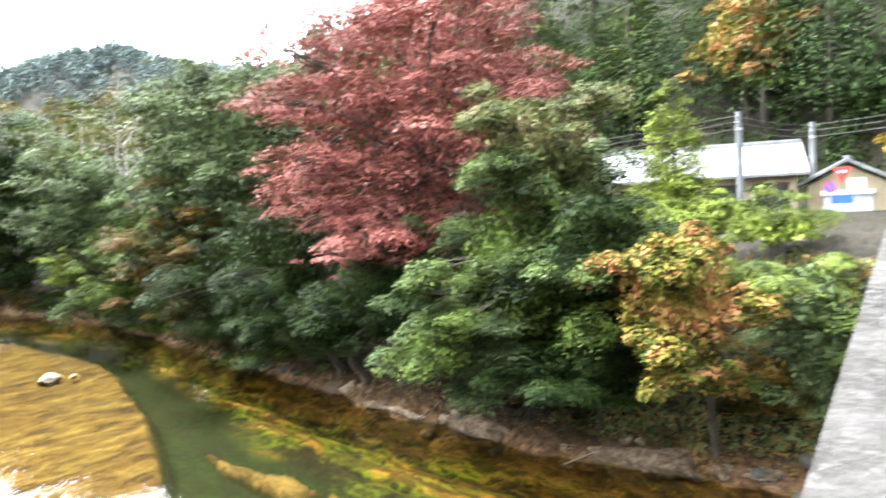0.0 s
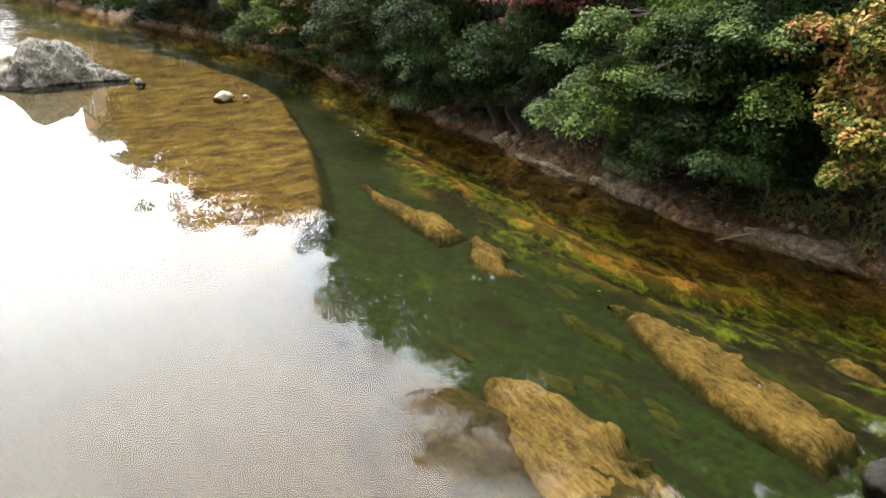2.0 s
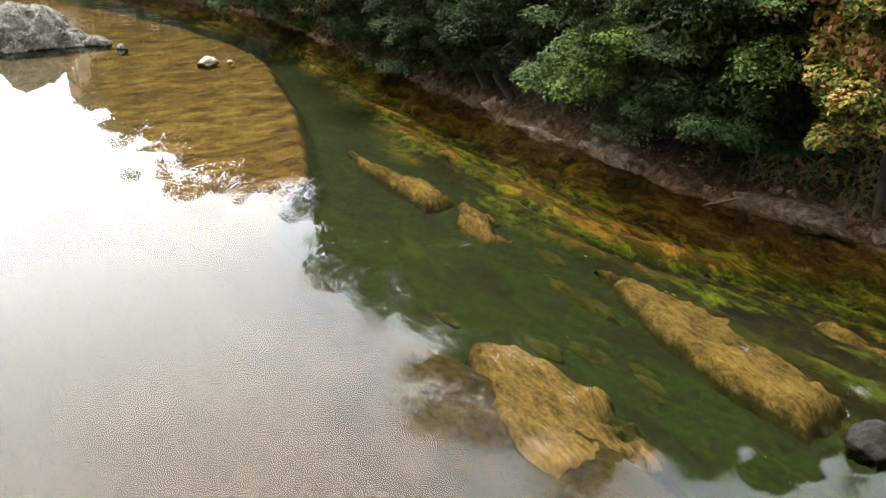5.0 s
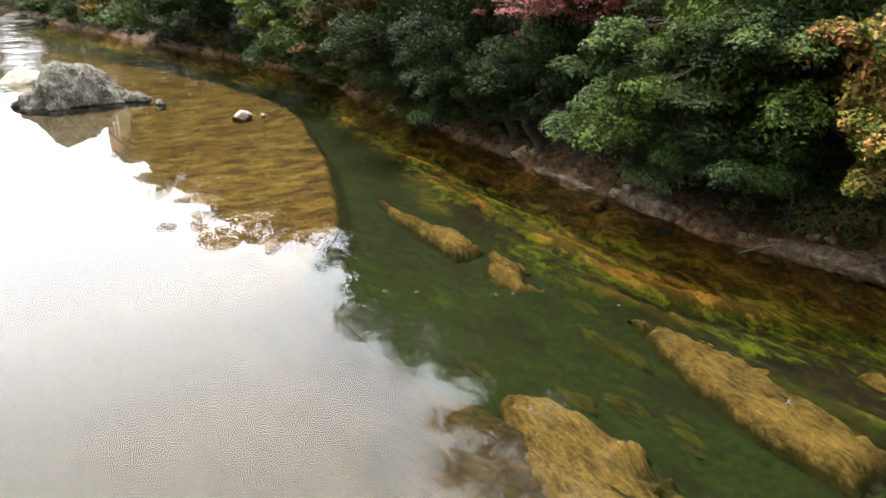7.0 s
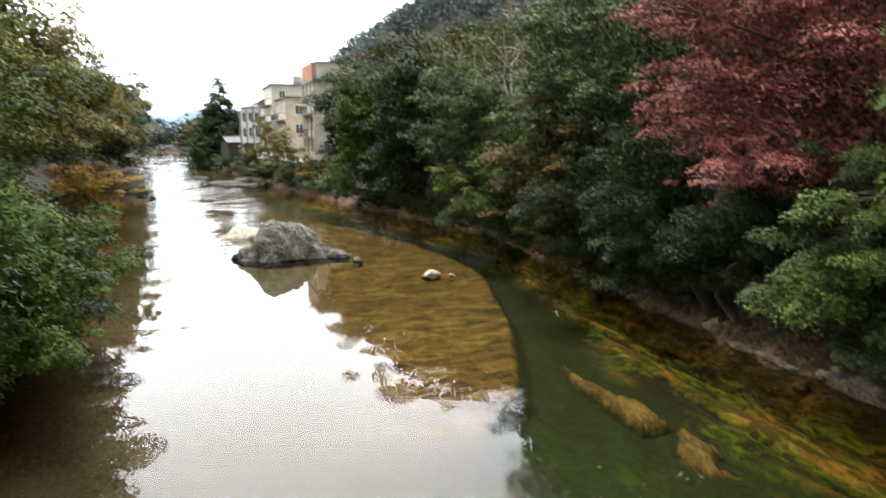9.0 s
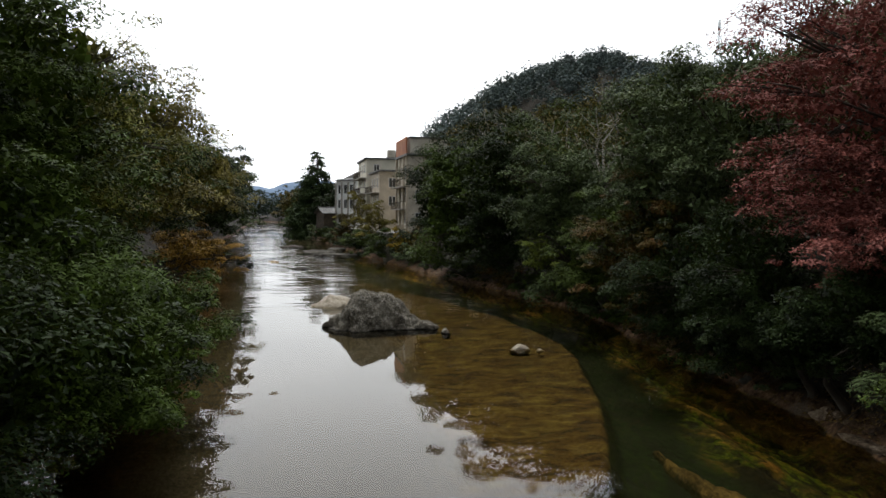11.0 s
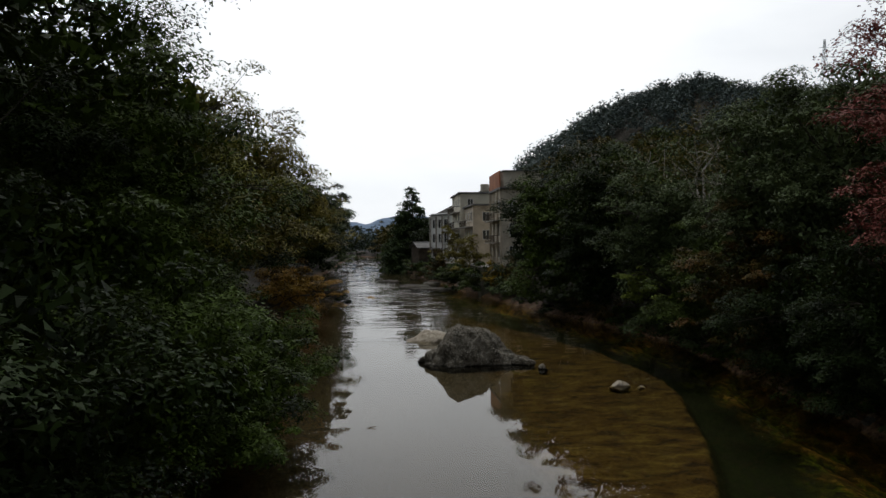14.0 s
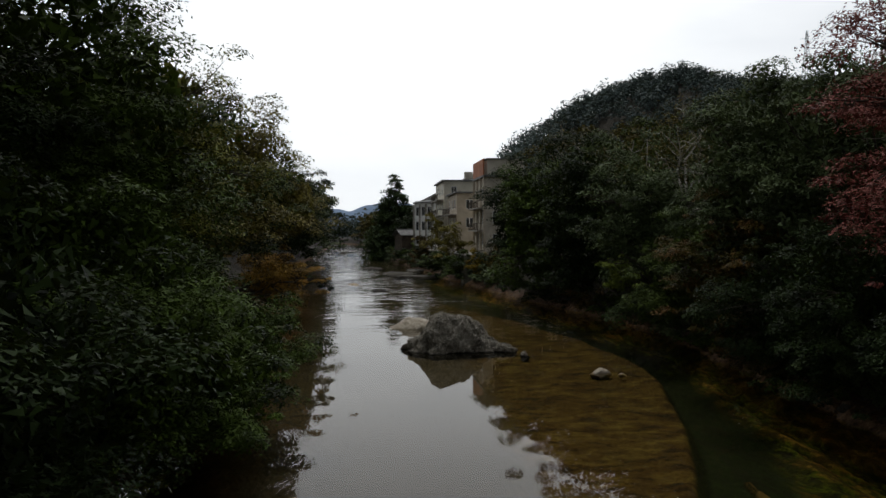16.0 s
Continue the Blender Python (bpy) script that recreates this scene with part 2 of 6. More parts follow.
def ground_material():
    """River bed below the water line, soil and leaf litter above."""
    n = Nodes("river_ground")
    geo = n.add("ShaderNodeNewGeometry")
    sep = n.add("ShaderNodeSeparateXYZ")
    n.link(geo.outputs["Position"], sep.inputs[0])
    at = n.add("ShaderNodeAttribute")
    at.attribute_name = "bed"
    masks = n.add("ShaderNodeSeparateColor")
    n.link(at.outputs["Color"], masks.inputs[0])
    rib, shelf, nigh = masks.outputs[0], masks.outputs[1], masks.outputs[2]
    brink = n.ramp(nigh, [(0.7, (0, 0, 0)), (0.95, (1, 1, 1))])
    streak = n.noise(n.place((1.25, 0.33, 1.0)), 0.85, 6, 0.62, 1.3)
    weed = n.noise(n.place((1.3, 0.5, 1.0)), 1.9, 6, 0.7, 0.8)
    broad = n.noise(n.place((1, 0.6, 1)), 0.35, 3)
    mottle = n.noise(n.place(), 5.5, 6, 0.72)
    pebble = n.add("ShaderNodeTexVoronoi", Scale=19.0)
    n.link(n.place((1, 1, 1)), pebble.inputs["Vector"])
    fine = n.noise(n.place(), 14, 5, 0.7)
    drift = n.noise(n.place((0.75, 1.5, 1.0)), 1.1, 7, 0.66, 0.5)
    # the channel: green silt, dimmed in colour for deep water, lighter where less deep
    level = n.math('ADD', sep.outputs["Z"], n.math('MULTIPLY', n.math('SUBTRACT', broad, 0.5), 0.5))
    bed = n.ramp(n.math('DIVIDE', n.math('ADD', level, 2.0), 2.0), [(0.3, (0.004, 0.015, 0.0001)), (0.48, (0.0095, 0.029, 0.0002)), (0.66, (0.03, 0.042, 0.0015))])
    bed = n.mix(n.ramp(mottle, [(0.45, (0, 0, 0)), (0.54, (0.85, 0.85, 0.85))]), bed, (0.0025, 0.0065, 0.0002))
    patch = n.noise(n.place((1.5, 0.42, 1.0)), 1.0, 9, 0.66, 0.7)
    bed = n.mix(n.ramp(patch, [(0.3, (0.8, 0.8, 0.8)), (0.4, (0, 0, 0))]), bed, (0.024, 0.045, 0.001))
    bed = n.mix(n.ramp(patch, [(0.53, (0, 0, 0)), (0.58, (0.8, 0.8, 0.8))]), bed, (0.0035, 0.006, 0.0004))
    # the shelf: ochre tops of the rock beds, green weed on their flanks, darkest in the cracks
    rough_bed = n.noise(n.place((1.5, 0.7, 1.0)), 3.2, 9, 0.78, 0.6)
    rise = n.math('ADD', n.math('ADD', rib, n.math('MULTIPLY', n.math('SUBTRACT', nigh, 0.46), 0.5)), n.math('ADD', n.math('MULTIPLY', n.math('SUBTRACT', weed, 0.5), 1.1), n.math('MULTIPLY', n.math('SUBTRACT', rough_bed, 0.5), 1.3)))
    tongue = n.ramp(rise, [(0.16, (0.0016, 0.0018, 0.0003)), (0.24, (0.009, 0.0075, 0.001)), (0.3, (0.02, 0.038, 0.0012)), (0.46, (0.046, 0.072, 0.003)),
                           (0.64, (0.085, 0.08, 0.01)), (0.88, (0.16, 0.115, 0.03))])
    tongue = n.mix(n.ramp(n.noise(n.place((1.2, 0.3, 1.0)), 0.9, 5, 0.7, 1.0), [(0.5, (0, 0, 0)), (0.6, (0.8, 0.8, 0.8))]), tongue, n.ramp(rise, [(0.15, (0.003, 0.0022, 0.0005)), (0.34, (0.026, 0.015, 0.003)), (0.7, (0.14, 0.075, 0.016))]))
    # colour multiplied up towards the bank, to make up for the trees' shade
    tongue = n.mix(nigh, n.mix(1.0, tongue, (1.2, 1.2, 1.2), 'MULTIPLY'), n.mix(1.0, tongue, (4.2, 3.5, 3.0), 'MULTIPLY'))
    lane = n.noise(n.place((2.2, 0.4, 1.0)), 1.3, 9, 0.7, 0.9)
    tongue = n.mix(n.ramp(lane, [(0.44, (0, 0, 0)), (0.53, (0.78, 0.78, 0.78))]), tongue, n.ramp(rough_bed, [(0.4, (0.002, 0.002, 0.0003)), (0.56, (0.014, 0.012, 0.0018)), (0.66, (0.05, 0.04, 0.008))]))
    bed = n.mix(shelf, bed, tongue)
    # the shoal: ochre sand and stones with darker drifts of leaves
    shoal = n.ramp(n.math('ADD', n.math('MULTIPLY', drift, 0.75), n.math('MULTIPLY', fine, 0.25)),
                   [(0.39, (0.016, 0.008, 0.0022)), (0.46, (0.07, 0.037, 0.008)), (0.53, (0.115, 0.073, 0.016)), (0.62, (0.19, 0.145, 0.042))])
    margin = n.ramp(n.math('ADD', n.math('MULTIPLY', mottle, 0.6), n.math('MULTIPLY', weed, 0.4)), [(0.4, (0.006, 0.0055, 0.0012)), (0.5, (0.024, 0.019, 0.005)), (0.62, (0.06, 0.044, 0.017))])
    shoal = n.mix(n.ramp(n.math('MULTIPLY', sep.outputs["Y"], 0.05), [(0.7, (0, 0, 0)), (0.95, (1, 1, 1))]), margin, shoal)
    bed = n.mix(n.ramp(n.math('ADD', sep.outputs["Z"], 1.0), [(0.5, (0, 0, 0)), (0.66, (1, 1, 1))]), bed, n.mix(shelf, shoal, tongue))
    # russet leaf drift along the bank, its colour brightened against the trees' shade
    bed = n.mix(n.math('MULTIPLY', brink, n.ramp(mottle, [(0.36, (0.25, 0.25, 0.25)), (0.55, (0.95, 0.95, 0.95))])), bed, n.ramp(weed, [(0.4, (0.014, 0.007, 0.0018)), (0.5, (0.10, 0.048, 0.013)), (0.62, (0.26, 0.15, 0.05))]))
    bed = n.mix(0.3, bed, n.ramp(pebble.outputs["Color"], [(0.1, (0.5, 0.46, 0.4)), (0.9, (1.15, 1.15, 1.15))]), 'MULTIPLY')
    bed = n.mix(0.75, bed, n.ramp(fine, [(0.3, (0.25, 0.25, 0.22)), (0.7, (0.95, 0.95, 0.86))]), 'MULTIPLY')
    # grey-brown pebbles on the side away from the channel
    stones = n.ramp(pebble.outputs["Color"], [(0.1, (0.026, 0.021, 0.016)), (0.5, (0.044, 0.036, 0.028)), (0.9, (0.075, 0.063, 0.05))])
    side = n.math('ADD', n.math('MULTIPLY', n.math('SUBTRACT', sep.outputs["X"], n.math('MULTIPLY', sep.outputs["Y"], 0.05)), 0.1), n.math('MULTIPLY', n.math('SUBTRACT', streak, 0.5), 0.4))
    bed = n.mix(n.ramp(side, [(0.36, (1, 1, 1)), (0.5, (0, 0, 0))]), bed, stones)
    bed = n.mix(n.ramp(n.math('ADD', n.math('MULTIPLY', sep.outputs["X"], -0.1), n.math('MULTIPLY', streak, 0.3)), [(0.45, (0, 0, 0)), (0.62, (1, 1, 1))]), bed, n.ramp(mottle, [(0.38, (0.02, 0.01, 0.003)), (0.6, (0.085, 0.042, 0.013))]))
    soil = n.ramp(n.noise(n.place(), 3.4, 7, 0.75), [(0.36, (0.012, 0.006, 0.0025)), (0.48, (0.07, 0.036, 0.016)), (0.58, (0.13, 0.075, 0.036)), (0.68, (0.24, 0.17, 0.105))])
    pale = n.ramp(n.noise(n.place(), 0.42, 4, 0.6), [(0.58, (0, 0, 0)), (0.68, (1, 1, 1))])
    soil = n.mix(pale, soil, n.ramp(fine, [(0.35, (0.05, 0.034, 0.02)), (0.65, (0.16, 0.13, 0.092))]))
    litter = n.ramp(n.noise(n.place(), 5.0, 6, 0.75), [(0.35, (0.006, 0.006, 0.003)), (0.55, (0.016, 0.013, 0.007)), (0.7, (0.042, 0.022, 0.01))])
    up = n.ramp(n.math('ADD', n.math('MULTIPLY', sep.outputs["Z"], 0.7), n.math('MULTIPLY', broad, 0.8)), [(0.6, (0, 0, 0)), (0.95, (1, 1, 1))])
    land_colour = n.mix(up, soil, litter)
    wet = n.ramp(n.math('ADD', n.math('MULTIPLY', sep.outputs["Z"], 4.0), n.math('MULTIPLY', fine, 0.4)), [(0.1, (0, 0, 0)), (0.5, (1, 1, 1))])
    colour = n.mix(wet, bed, land_colour)
    return n.surface(colour, 0.9, n.math('ADD', n.math('ADD', streak, weed), n.math('MULTIPLY', fine, 0.4)), 0.15, 0.8, spec=0.2)


def water_material():
    n = Nodes("clear_river_water")
    near = n.noise(n.place((1.0, 1.8, 1)), 3.2, 2.5, 0.5, 0.3)
    breeze = n.ramp(n.noise(n.place((0.5, 0.8, 1)), 0.45, 2), [(0.45, (0.3, 0.3, 0.3)), (0.68, (1, 1, 1))])
    far = n.noise(n.place((0.16, 0.6, 1)), 1.0, 3, 0.55, 0.5)
    sep = n.add("ShaderNodeSeparateXYZ")
    n.link(n.place(), sep.inputs[0])
    rapid = n.math('MULTIPLY', n.math('SUBTRACT', sep.outputs["Y"], 40.0), 0.02)
    clamp = n.add("ShaderNodeClamp")
    n.link(rapid, clamp.inputs[0])
    patch = n.ramp(n.noise(n.place((0.1, 0.07, 1)), 1.0, 3), [(0.42, (0.2, 0.2, 0.2)), (0.6, (1, 1, 1))])
    h = n.math('ADD', n.math('MULTIPLY', n.math('MULTIPLY', near, breeze), 0.002), n.math('MULTIPLY', n.math('MULTIPLY', far, clamp.outputs[0]), n.math('MULTIPLY', patch, 0.9)))
    bump = n.add("ShaderNodeBump", Strength=1.0, Distance=0.22)
    n.link(h, bump.inputs["Height"])
    fres = n.add("ShaderNodeFresnel", IOR=1.333)
    n.link(bump.outputs[0], fres.inputs["Normal"])
    gl = n.add("ShaderNodeBsdfGlossy", Roughness=0.0)
    n.link(bump.outputs[0], gl.inputs["Normal"])
    tr = n.add("ShaderNodeBsdfTransparent")
    tr.inputs[0].default_value = (0.92, 0.87, 0.66, 1)
    m = n.add("ShaderNodeMixShader")
    n.link(fres.outputs[0], m.inputs[0])
    n.link(tr.outputs[0], m.inputs[1])
    n.link(gl.outputs[0], m.inputs[2])
    n.link(m.outputs[0], n.out.inputs[0])
    return n.mat


def rock_material(name, stops, lichen=None, wet=0.0):
    n = Nodes(name)
    co = n.place()
    big, mid, fine = n.noise(co, 0.9, 5), n.noise(n.coords(), 4.5, 9, 0.75), n.noise(co, 22, 5, 0.7)
    f = n.math('ADD', n.math('MULTIPLY', big, 0.35), n.math('ADD', n.math('MULTIPLY', mid, 0.45), n.math('MULTIPLY', fine, 0.2)))
    c = n.ramp(f, stops)
    if lichen:
        c = n.mix(n.ramp(n.noise(co, 7.5, 5, 0.8), [(0.54, (0, 0, 0)), (0.6, (1, 1, 1))]), c, lichen)
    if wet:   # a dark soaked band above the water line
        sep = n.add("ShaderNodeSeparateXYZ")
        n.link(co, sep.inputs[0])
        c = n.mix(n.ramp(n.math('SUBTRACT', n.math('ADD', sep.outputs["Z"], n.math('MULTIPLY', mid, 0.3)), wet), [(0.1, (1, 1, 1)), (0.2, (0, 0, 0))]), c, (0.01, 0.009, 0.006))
    return n.surface(c, 0.92, n.math('ADD', mid, n.math('MULTIPLY', fine, 0.6)), 0.16, 0.9, spec=0.2)


GROUND, WATER = ground_material(), water_material()
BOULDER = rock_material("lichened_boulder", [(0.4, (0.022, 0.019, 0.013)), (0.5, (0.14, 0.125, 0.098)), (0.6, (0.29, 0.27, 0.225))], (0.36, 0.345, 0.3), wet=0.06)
PALE_ROCK = rock_material("pale_rock", [(0.36, (0.2, 0.17, 0.12)), (0.6, (0.52, 0.46, 0.37))])


def sunk_material(name, bare, silt):
    """Rock under water: bedding and cracks on the bare top, weed and silt creeping up from below."""
    n = Nodes(name)
    big, grain = n.noise(n.place(), 1.1, 5, 0.6), n.noise(n.coords((3.6, 0.8, 1.0)), 3.5, 9, 0.75, 0.4)
    pit = n.noise(n.place(), 17, 6, 0.72)
    f = n.math('ADD', n.math('MULTIPLY', big, 0.3), n.math('ADD', n.math('MULTIPLY', grain, 0.45), n.math('MULTIPLY', pit, 0.25)))
    top = n.ramp(f, [(0.4, [c * 0.1 for c in bare]), (0.46, [c * 0.5 for c in bare]), (0.53, bare), (0.61, [c * 1.7 for c in bare])])
    sep = n.add("ShaderNodeSeparateXYZ")
    n.link(n.coords(), sep.inputs[0])
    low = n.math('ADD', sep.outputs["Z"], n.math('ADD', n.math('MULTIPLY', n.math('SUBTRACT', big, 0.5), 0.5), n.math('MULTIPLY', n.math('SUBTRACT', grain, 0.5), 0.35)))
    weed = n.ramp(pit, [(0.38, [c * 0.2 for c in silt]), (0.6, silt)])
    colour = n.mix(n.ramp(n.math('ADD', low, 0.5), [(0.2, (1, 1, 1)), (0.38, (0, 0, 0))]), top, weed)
    return n.surface(colour, 0.92, n.math('ADD', grain, n.math('MULTIPLY', pit, 0.5)), 0.1, 0.9, spec=0.2)


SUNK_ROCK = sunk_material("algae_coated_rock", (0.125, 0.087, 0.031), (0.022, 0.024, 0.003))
# darker copy of SUNK_ROCK; the dimming of deep water is in its colour
DIM_ROCK = sunk_material("deep_dimmed_rock", (0.024, 0.028, 0.003), (0.01, 0.02, 0.0006))
BANK_ROCK = rock_material("pale_bank_rock", [(0.4, (0.03, 0.018, 0.01)), (0.5, (0.17, 0.12, 0.075)), (0.6, (0.4, 0.33, 0.24))])
WET_ROCK = rock_material("black_wet_rock", [(0.38, (0.006, 0.006, 0.004)), (0.62, (0.035, 0.032, 0.022))])
DARK_ROCK = rock_material("wet_dark_rock", [(0.36, (0.03, 0.03, 0.025)), (0.62, (0.13, 0.12, 0.1))])


# ---------------------------------------------------------------- mesh helpers
def fast_mesh(name, verts, tris, smooth=False):
    """A mesh from numpy arrays of vertices and triangles."""
    me = bpy.data.meshes.new(name)
    me.vertices.add(len(verts))
    me.vertices.foreach_set("co", np.ascontiguousarray(verts, dtype=np.float32).ravel())
    me.loops.add(len(tris) * 3)
    me.loops.foreach_set("vertex_index", np.ascontiguousarray(tris, dtype=np.int32).ravel())
    me.polygons.add(len(tris))
    me.polygons.foreach_set("loop_start", np.arange(0, len(tris) * 3, 3, dtype=np.int32))
    me.polygons.foreach_set("use_smooth", np.full(len(tris), smooth, dtype=bool))
    me.update(calc_edges=True)
    return me


def thing(name, place, label, category, group="", kind=""):
    """An empty at a thing's base, to parent its parts."""
    ob = new(name)
    ob.location = place
    ob.empty_display_size = 0.2
    return tagged(ob, label, category, group, kind)


def part(name, data, material, parent, label=""):
    """One mesh (a bmesh or a ready mesh) under a thing or a part."""
    if isinstance(data, bmesh.types.BMesh):
        me = bpy.data.meshes.new(name)
        data.normal_update()
        data.to_mesh(me)
        data.free()
        data = me
    if not data.materials:
        data.materials.append(material)
    ob = new(name, data)
    ob.parent = parent
    return tagged(ob, label)


def single(name, data, material, label, category, group="", kind="", at=(0, 0, 0)):
    """A thing that is one mesh."""
    ob = part(name, data, material, None)
    ob.location = at
    return tagged(ob, label, category, group, kind)


def box(bm, lo, hi, bevel=0.0):
    """An upright box between two corners, with softened edges if asked."""
    made = bmesh.ops.create_cube(bm, size=1.0)["verts"]
    lo, hi = Vector(lo), Vector(hi)
    for v in made:
        v.co = Vector((lo[i] + (v.co[i] + 0.5) * (hi[i] - lo[i]) for i in range(3)))
    if bevel:
        edges = list({e for v in made for e in v.link_edges})
        bmesh.ops.bevel(bm, geom=edges, offset=bevel, segments=2, affect='EDGES', profile=0.6)
    return bm


def tubes(paths, sides=6):
    """Vertices and triangles of tapered tubes; each path is rows of x, y, z, radius."""
    vs, ts, base = [], [], 0
    ring = np.arange(sides) * 2 * math.pi / sides
    for path in paths:
        path = np.asarray(path, float)
        p, r = path[:, :3], path[:, 3]
        way = np.gradient(p, axis=0)
        way /= np.linalg.norm(way, axis=1)[:, None] + 1e-9
        ref = np.where(np.abs(way[:, 2:3]) > 0.9, [[1.0, 0, 0]], [[0, 0, 1.0]])
        a = np.cross(way, ref)
        a /= np.linalg.norm(a, axis=1)[:, None] + 1e-9
        b = np.cross(way, a)
        n = len(p)
        ringed = p[:, None] + r[:, None, None] * (np.cos(ring)[None, :, None] * a[:, None] + np.sin(ring)[None, :, None] * b[:, None])
        vs.append(ringed.reshape(-1, 3))
        for i in range(n - 1):
            for k in range(sides):
                k2 = (k + 1) % sides
                q = base + i * sides
                ts += [(q + k, q + k2, q + sides + k2), (q + k, q + sides + k2, q + sides + k)]
        base += n * sides
    return np.concatenate(vs), np.array(ts)


def tube_mesh(name, paths, sides=6):
    v, t = tubes(paths, sides)
    return fast_mesh(name, v, t, True)


def leaf_cards(rng, p, facing, length, width=0.5, spread=0.8, hang=0.0, fold=0.12):
    """Leaves at the points p, broad ones folded, small ones plain blades; facing is the side that they turn to the light."""
    n = len(p)
    nrm = facing + rng.normal(0, spread, (n, 3))
    nrm /= np.linalg.norm(nrm, axis=1)[:, None] + 1e-9
    t = rng.normal(0, 1, (n, 3))
    t[:, 2] -= hang
    t -= nrm * (t * nrm).sum(1)[:, None]
    t /= np.linalg.norm(t, axis=1)[:, None] + 1e-9
    b = np.cross(nrm, t)
    ln = (length * (0.55 + 0.9 * rng.random(n)))[:, None]
    if width < 0.6:
        v = np.stack([p - t * ln * 0.5 - b * ln * width * 0.5, p - t * ln * 0.5 + b * ln * width * 0.5, p + t * ln * 0.5], axis=1).reshape(-1, 3)
        return v, np.arange(n * 3).reshape(-1, 3)
    v = np.stack([p - t * ln * 0.5, p + b * ln * width * 0.5 + nrm * ln * fold, p + t * ln * 0.5 - nrm * ln * 0.1,
                  p - b * ln * width * 0.5 + nrm * ln * fold], axis=1).reshape(-1, 3)
    q = np.arange(n)[:, None] * 4
    tri = np.concatenate([q + [0, 1, 2], q + [0, 2, 3]])
    return v, tri


def clumped(rng, centres, radii, n, up=0.5):
    """n points on the outer part of leafy clumps, and the way that each faces."""
    k = len(centres)
    w = (radii.prod(axis=1)) ** (2 / 3)
    pick = rng.choice(k, n, p=w / w.sum())
    u = rng.normal(0, 1, (n, 3))
    u /= np.linalg.norm(u, axis=1)[:, None]
    # most leaves lie on the upper side of a spray
    u[:, 2] = np.where(rng.random(n) < 0.8, np.abs(u[:, 2]), u[:, 2])
    r = np.where(rng.random(n) < 0.75, 0.72 + 0.36 * rng.random(n), 0.3 + 0.5 * rng.random(n))
    p = centres[pick] + u * r[:, None] * radii[pick]
    p[:, 2] -= 0.45 * radii[pick, 2] * (r * np.hypot(u[:, 0], u[:, 1])) ** 2
    # uneven outlines: sprigs stick out here and there
    p += 0.13 * radii[pick] * np.sin(p[:, [1, 2, 0]] * 5.3 + pick[:, None] * 1.7) + 0.09 * radii[pick] * np.sin(p[:, [2, 0, 1]] * 11.0 + pick[:, None])
    face = u * 0.6
    face[:, 2] += up + 0.25
    return p, face


def crown_clumps(rng, centre, size, k, clump, low=-1.0, flat=0.7):
    """Leafy clumps gathered on boughs, with dark gaps between one bough and the next."""
    m = max(6, k // 4)
    u = rng.normal(0, 1, (m * 14, 3))
    u /= np.linalg.norm(u, axis=1)[:, None]
    u = u[u[:, 2] > low]
    ways = [u[0]]
    for _ in range(m - 1):   # the freest of a few ways, so that the boughs share the crown evenly
        some = u[rng.integers(0, len(u), 7)]
        ways.append(some[np.argmin((some @ np.array(ways).T).max(1))])
    ways = np.array(ways)
    lump = 1 + 0.2 * np.sin(ways[:, 0] * 4.1 + centre[0]) * np.cos(ways[:, 1] * 3.7 + centre[1])
    size = np.asarray(size, float)
    r = (0.78 + 0.24 * rng.random(m)) * lump
    bough = np.repeat(np.arange(m), int(np.ceil(k / m)))
    near = 0.95 * size.mean() / np.sqrt(m)
    c = np.asarray(centre) + (ways * r[:, None] * size)[bough] + rng.normal(0, 1, (len(bough), 3)) * near * [1, 1, 0.5]
    c -= ways[bough] * size * 0.22 * rng.random((len(bough), 1)) ** 2
    s = clump * 0.78 * np.clip(np.exp(rng.normal(-0.1, 0.35, len(bough))), 0.45, 1.6)
    return c, np.stack([s, s, s * flat], axis=1) * rng.uniform(0.75, 1.3, (len(bough), 3))


TREE_SEED = [100]


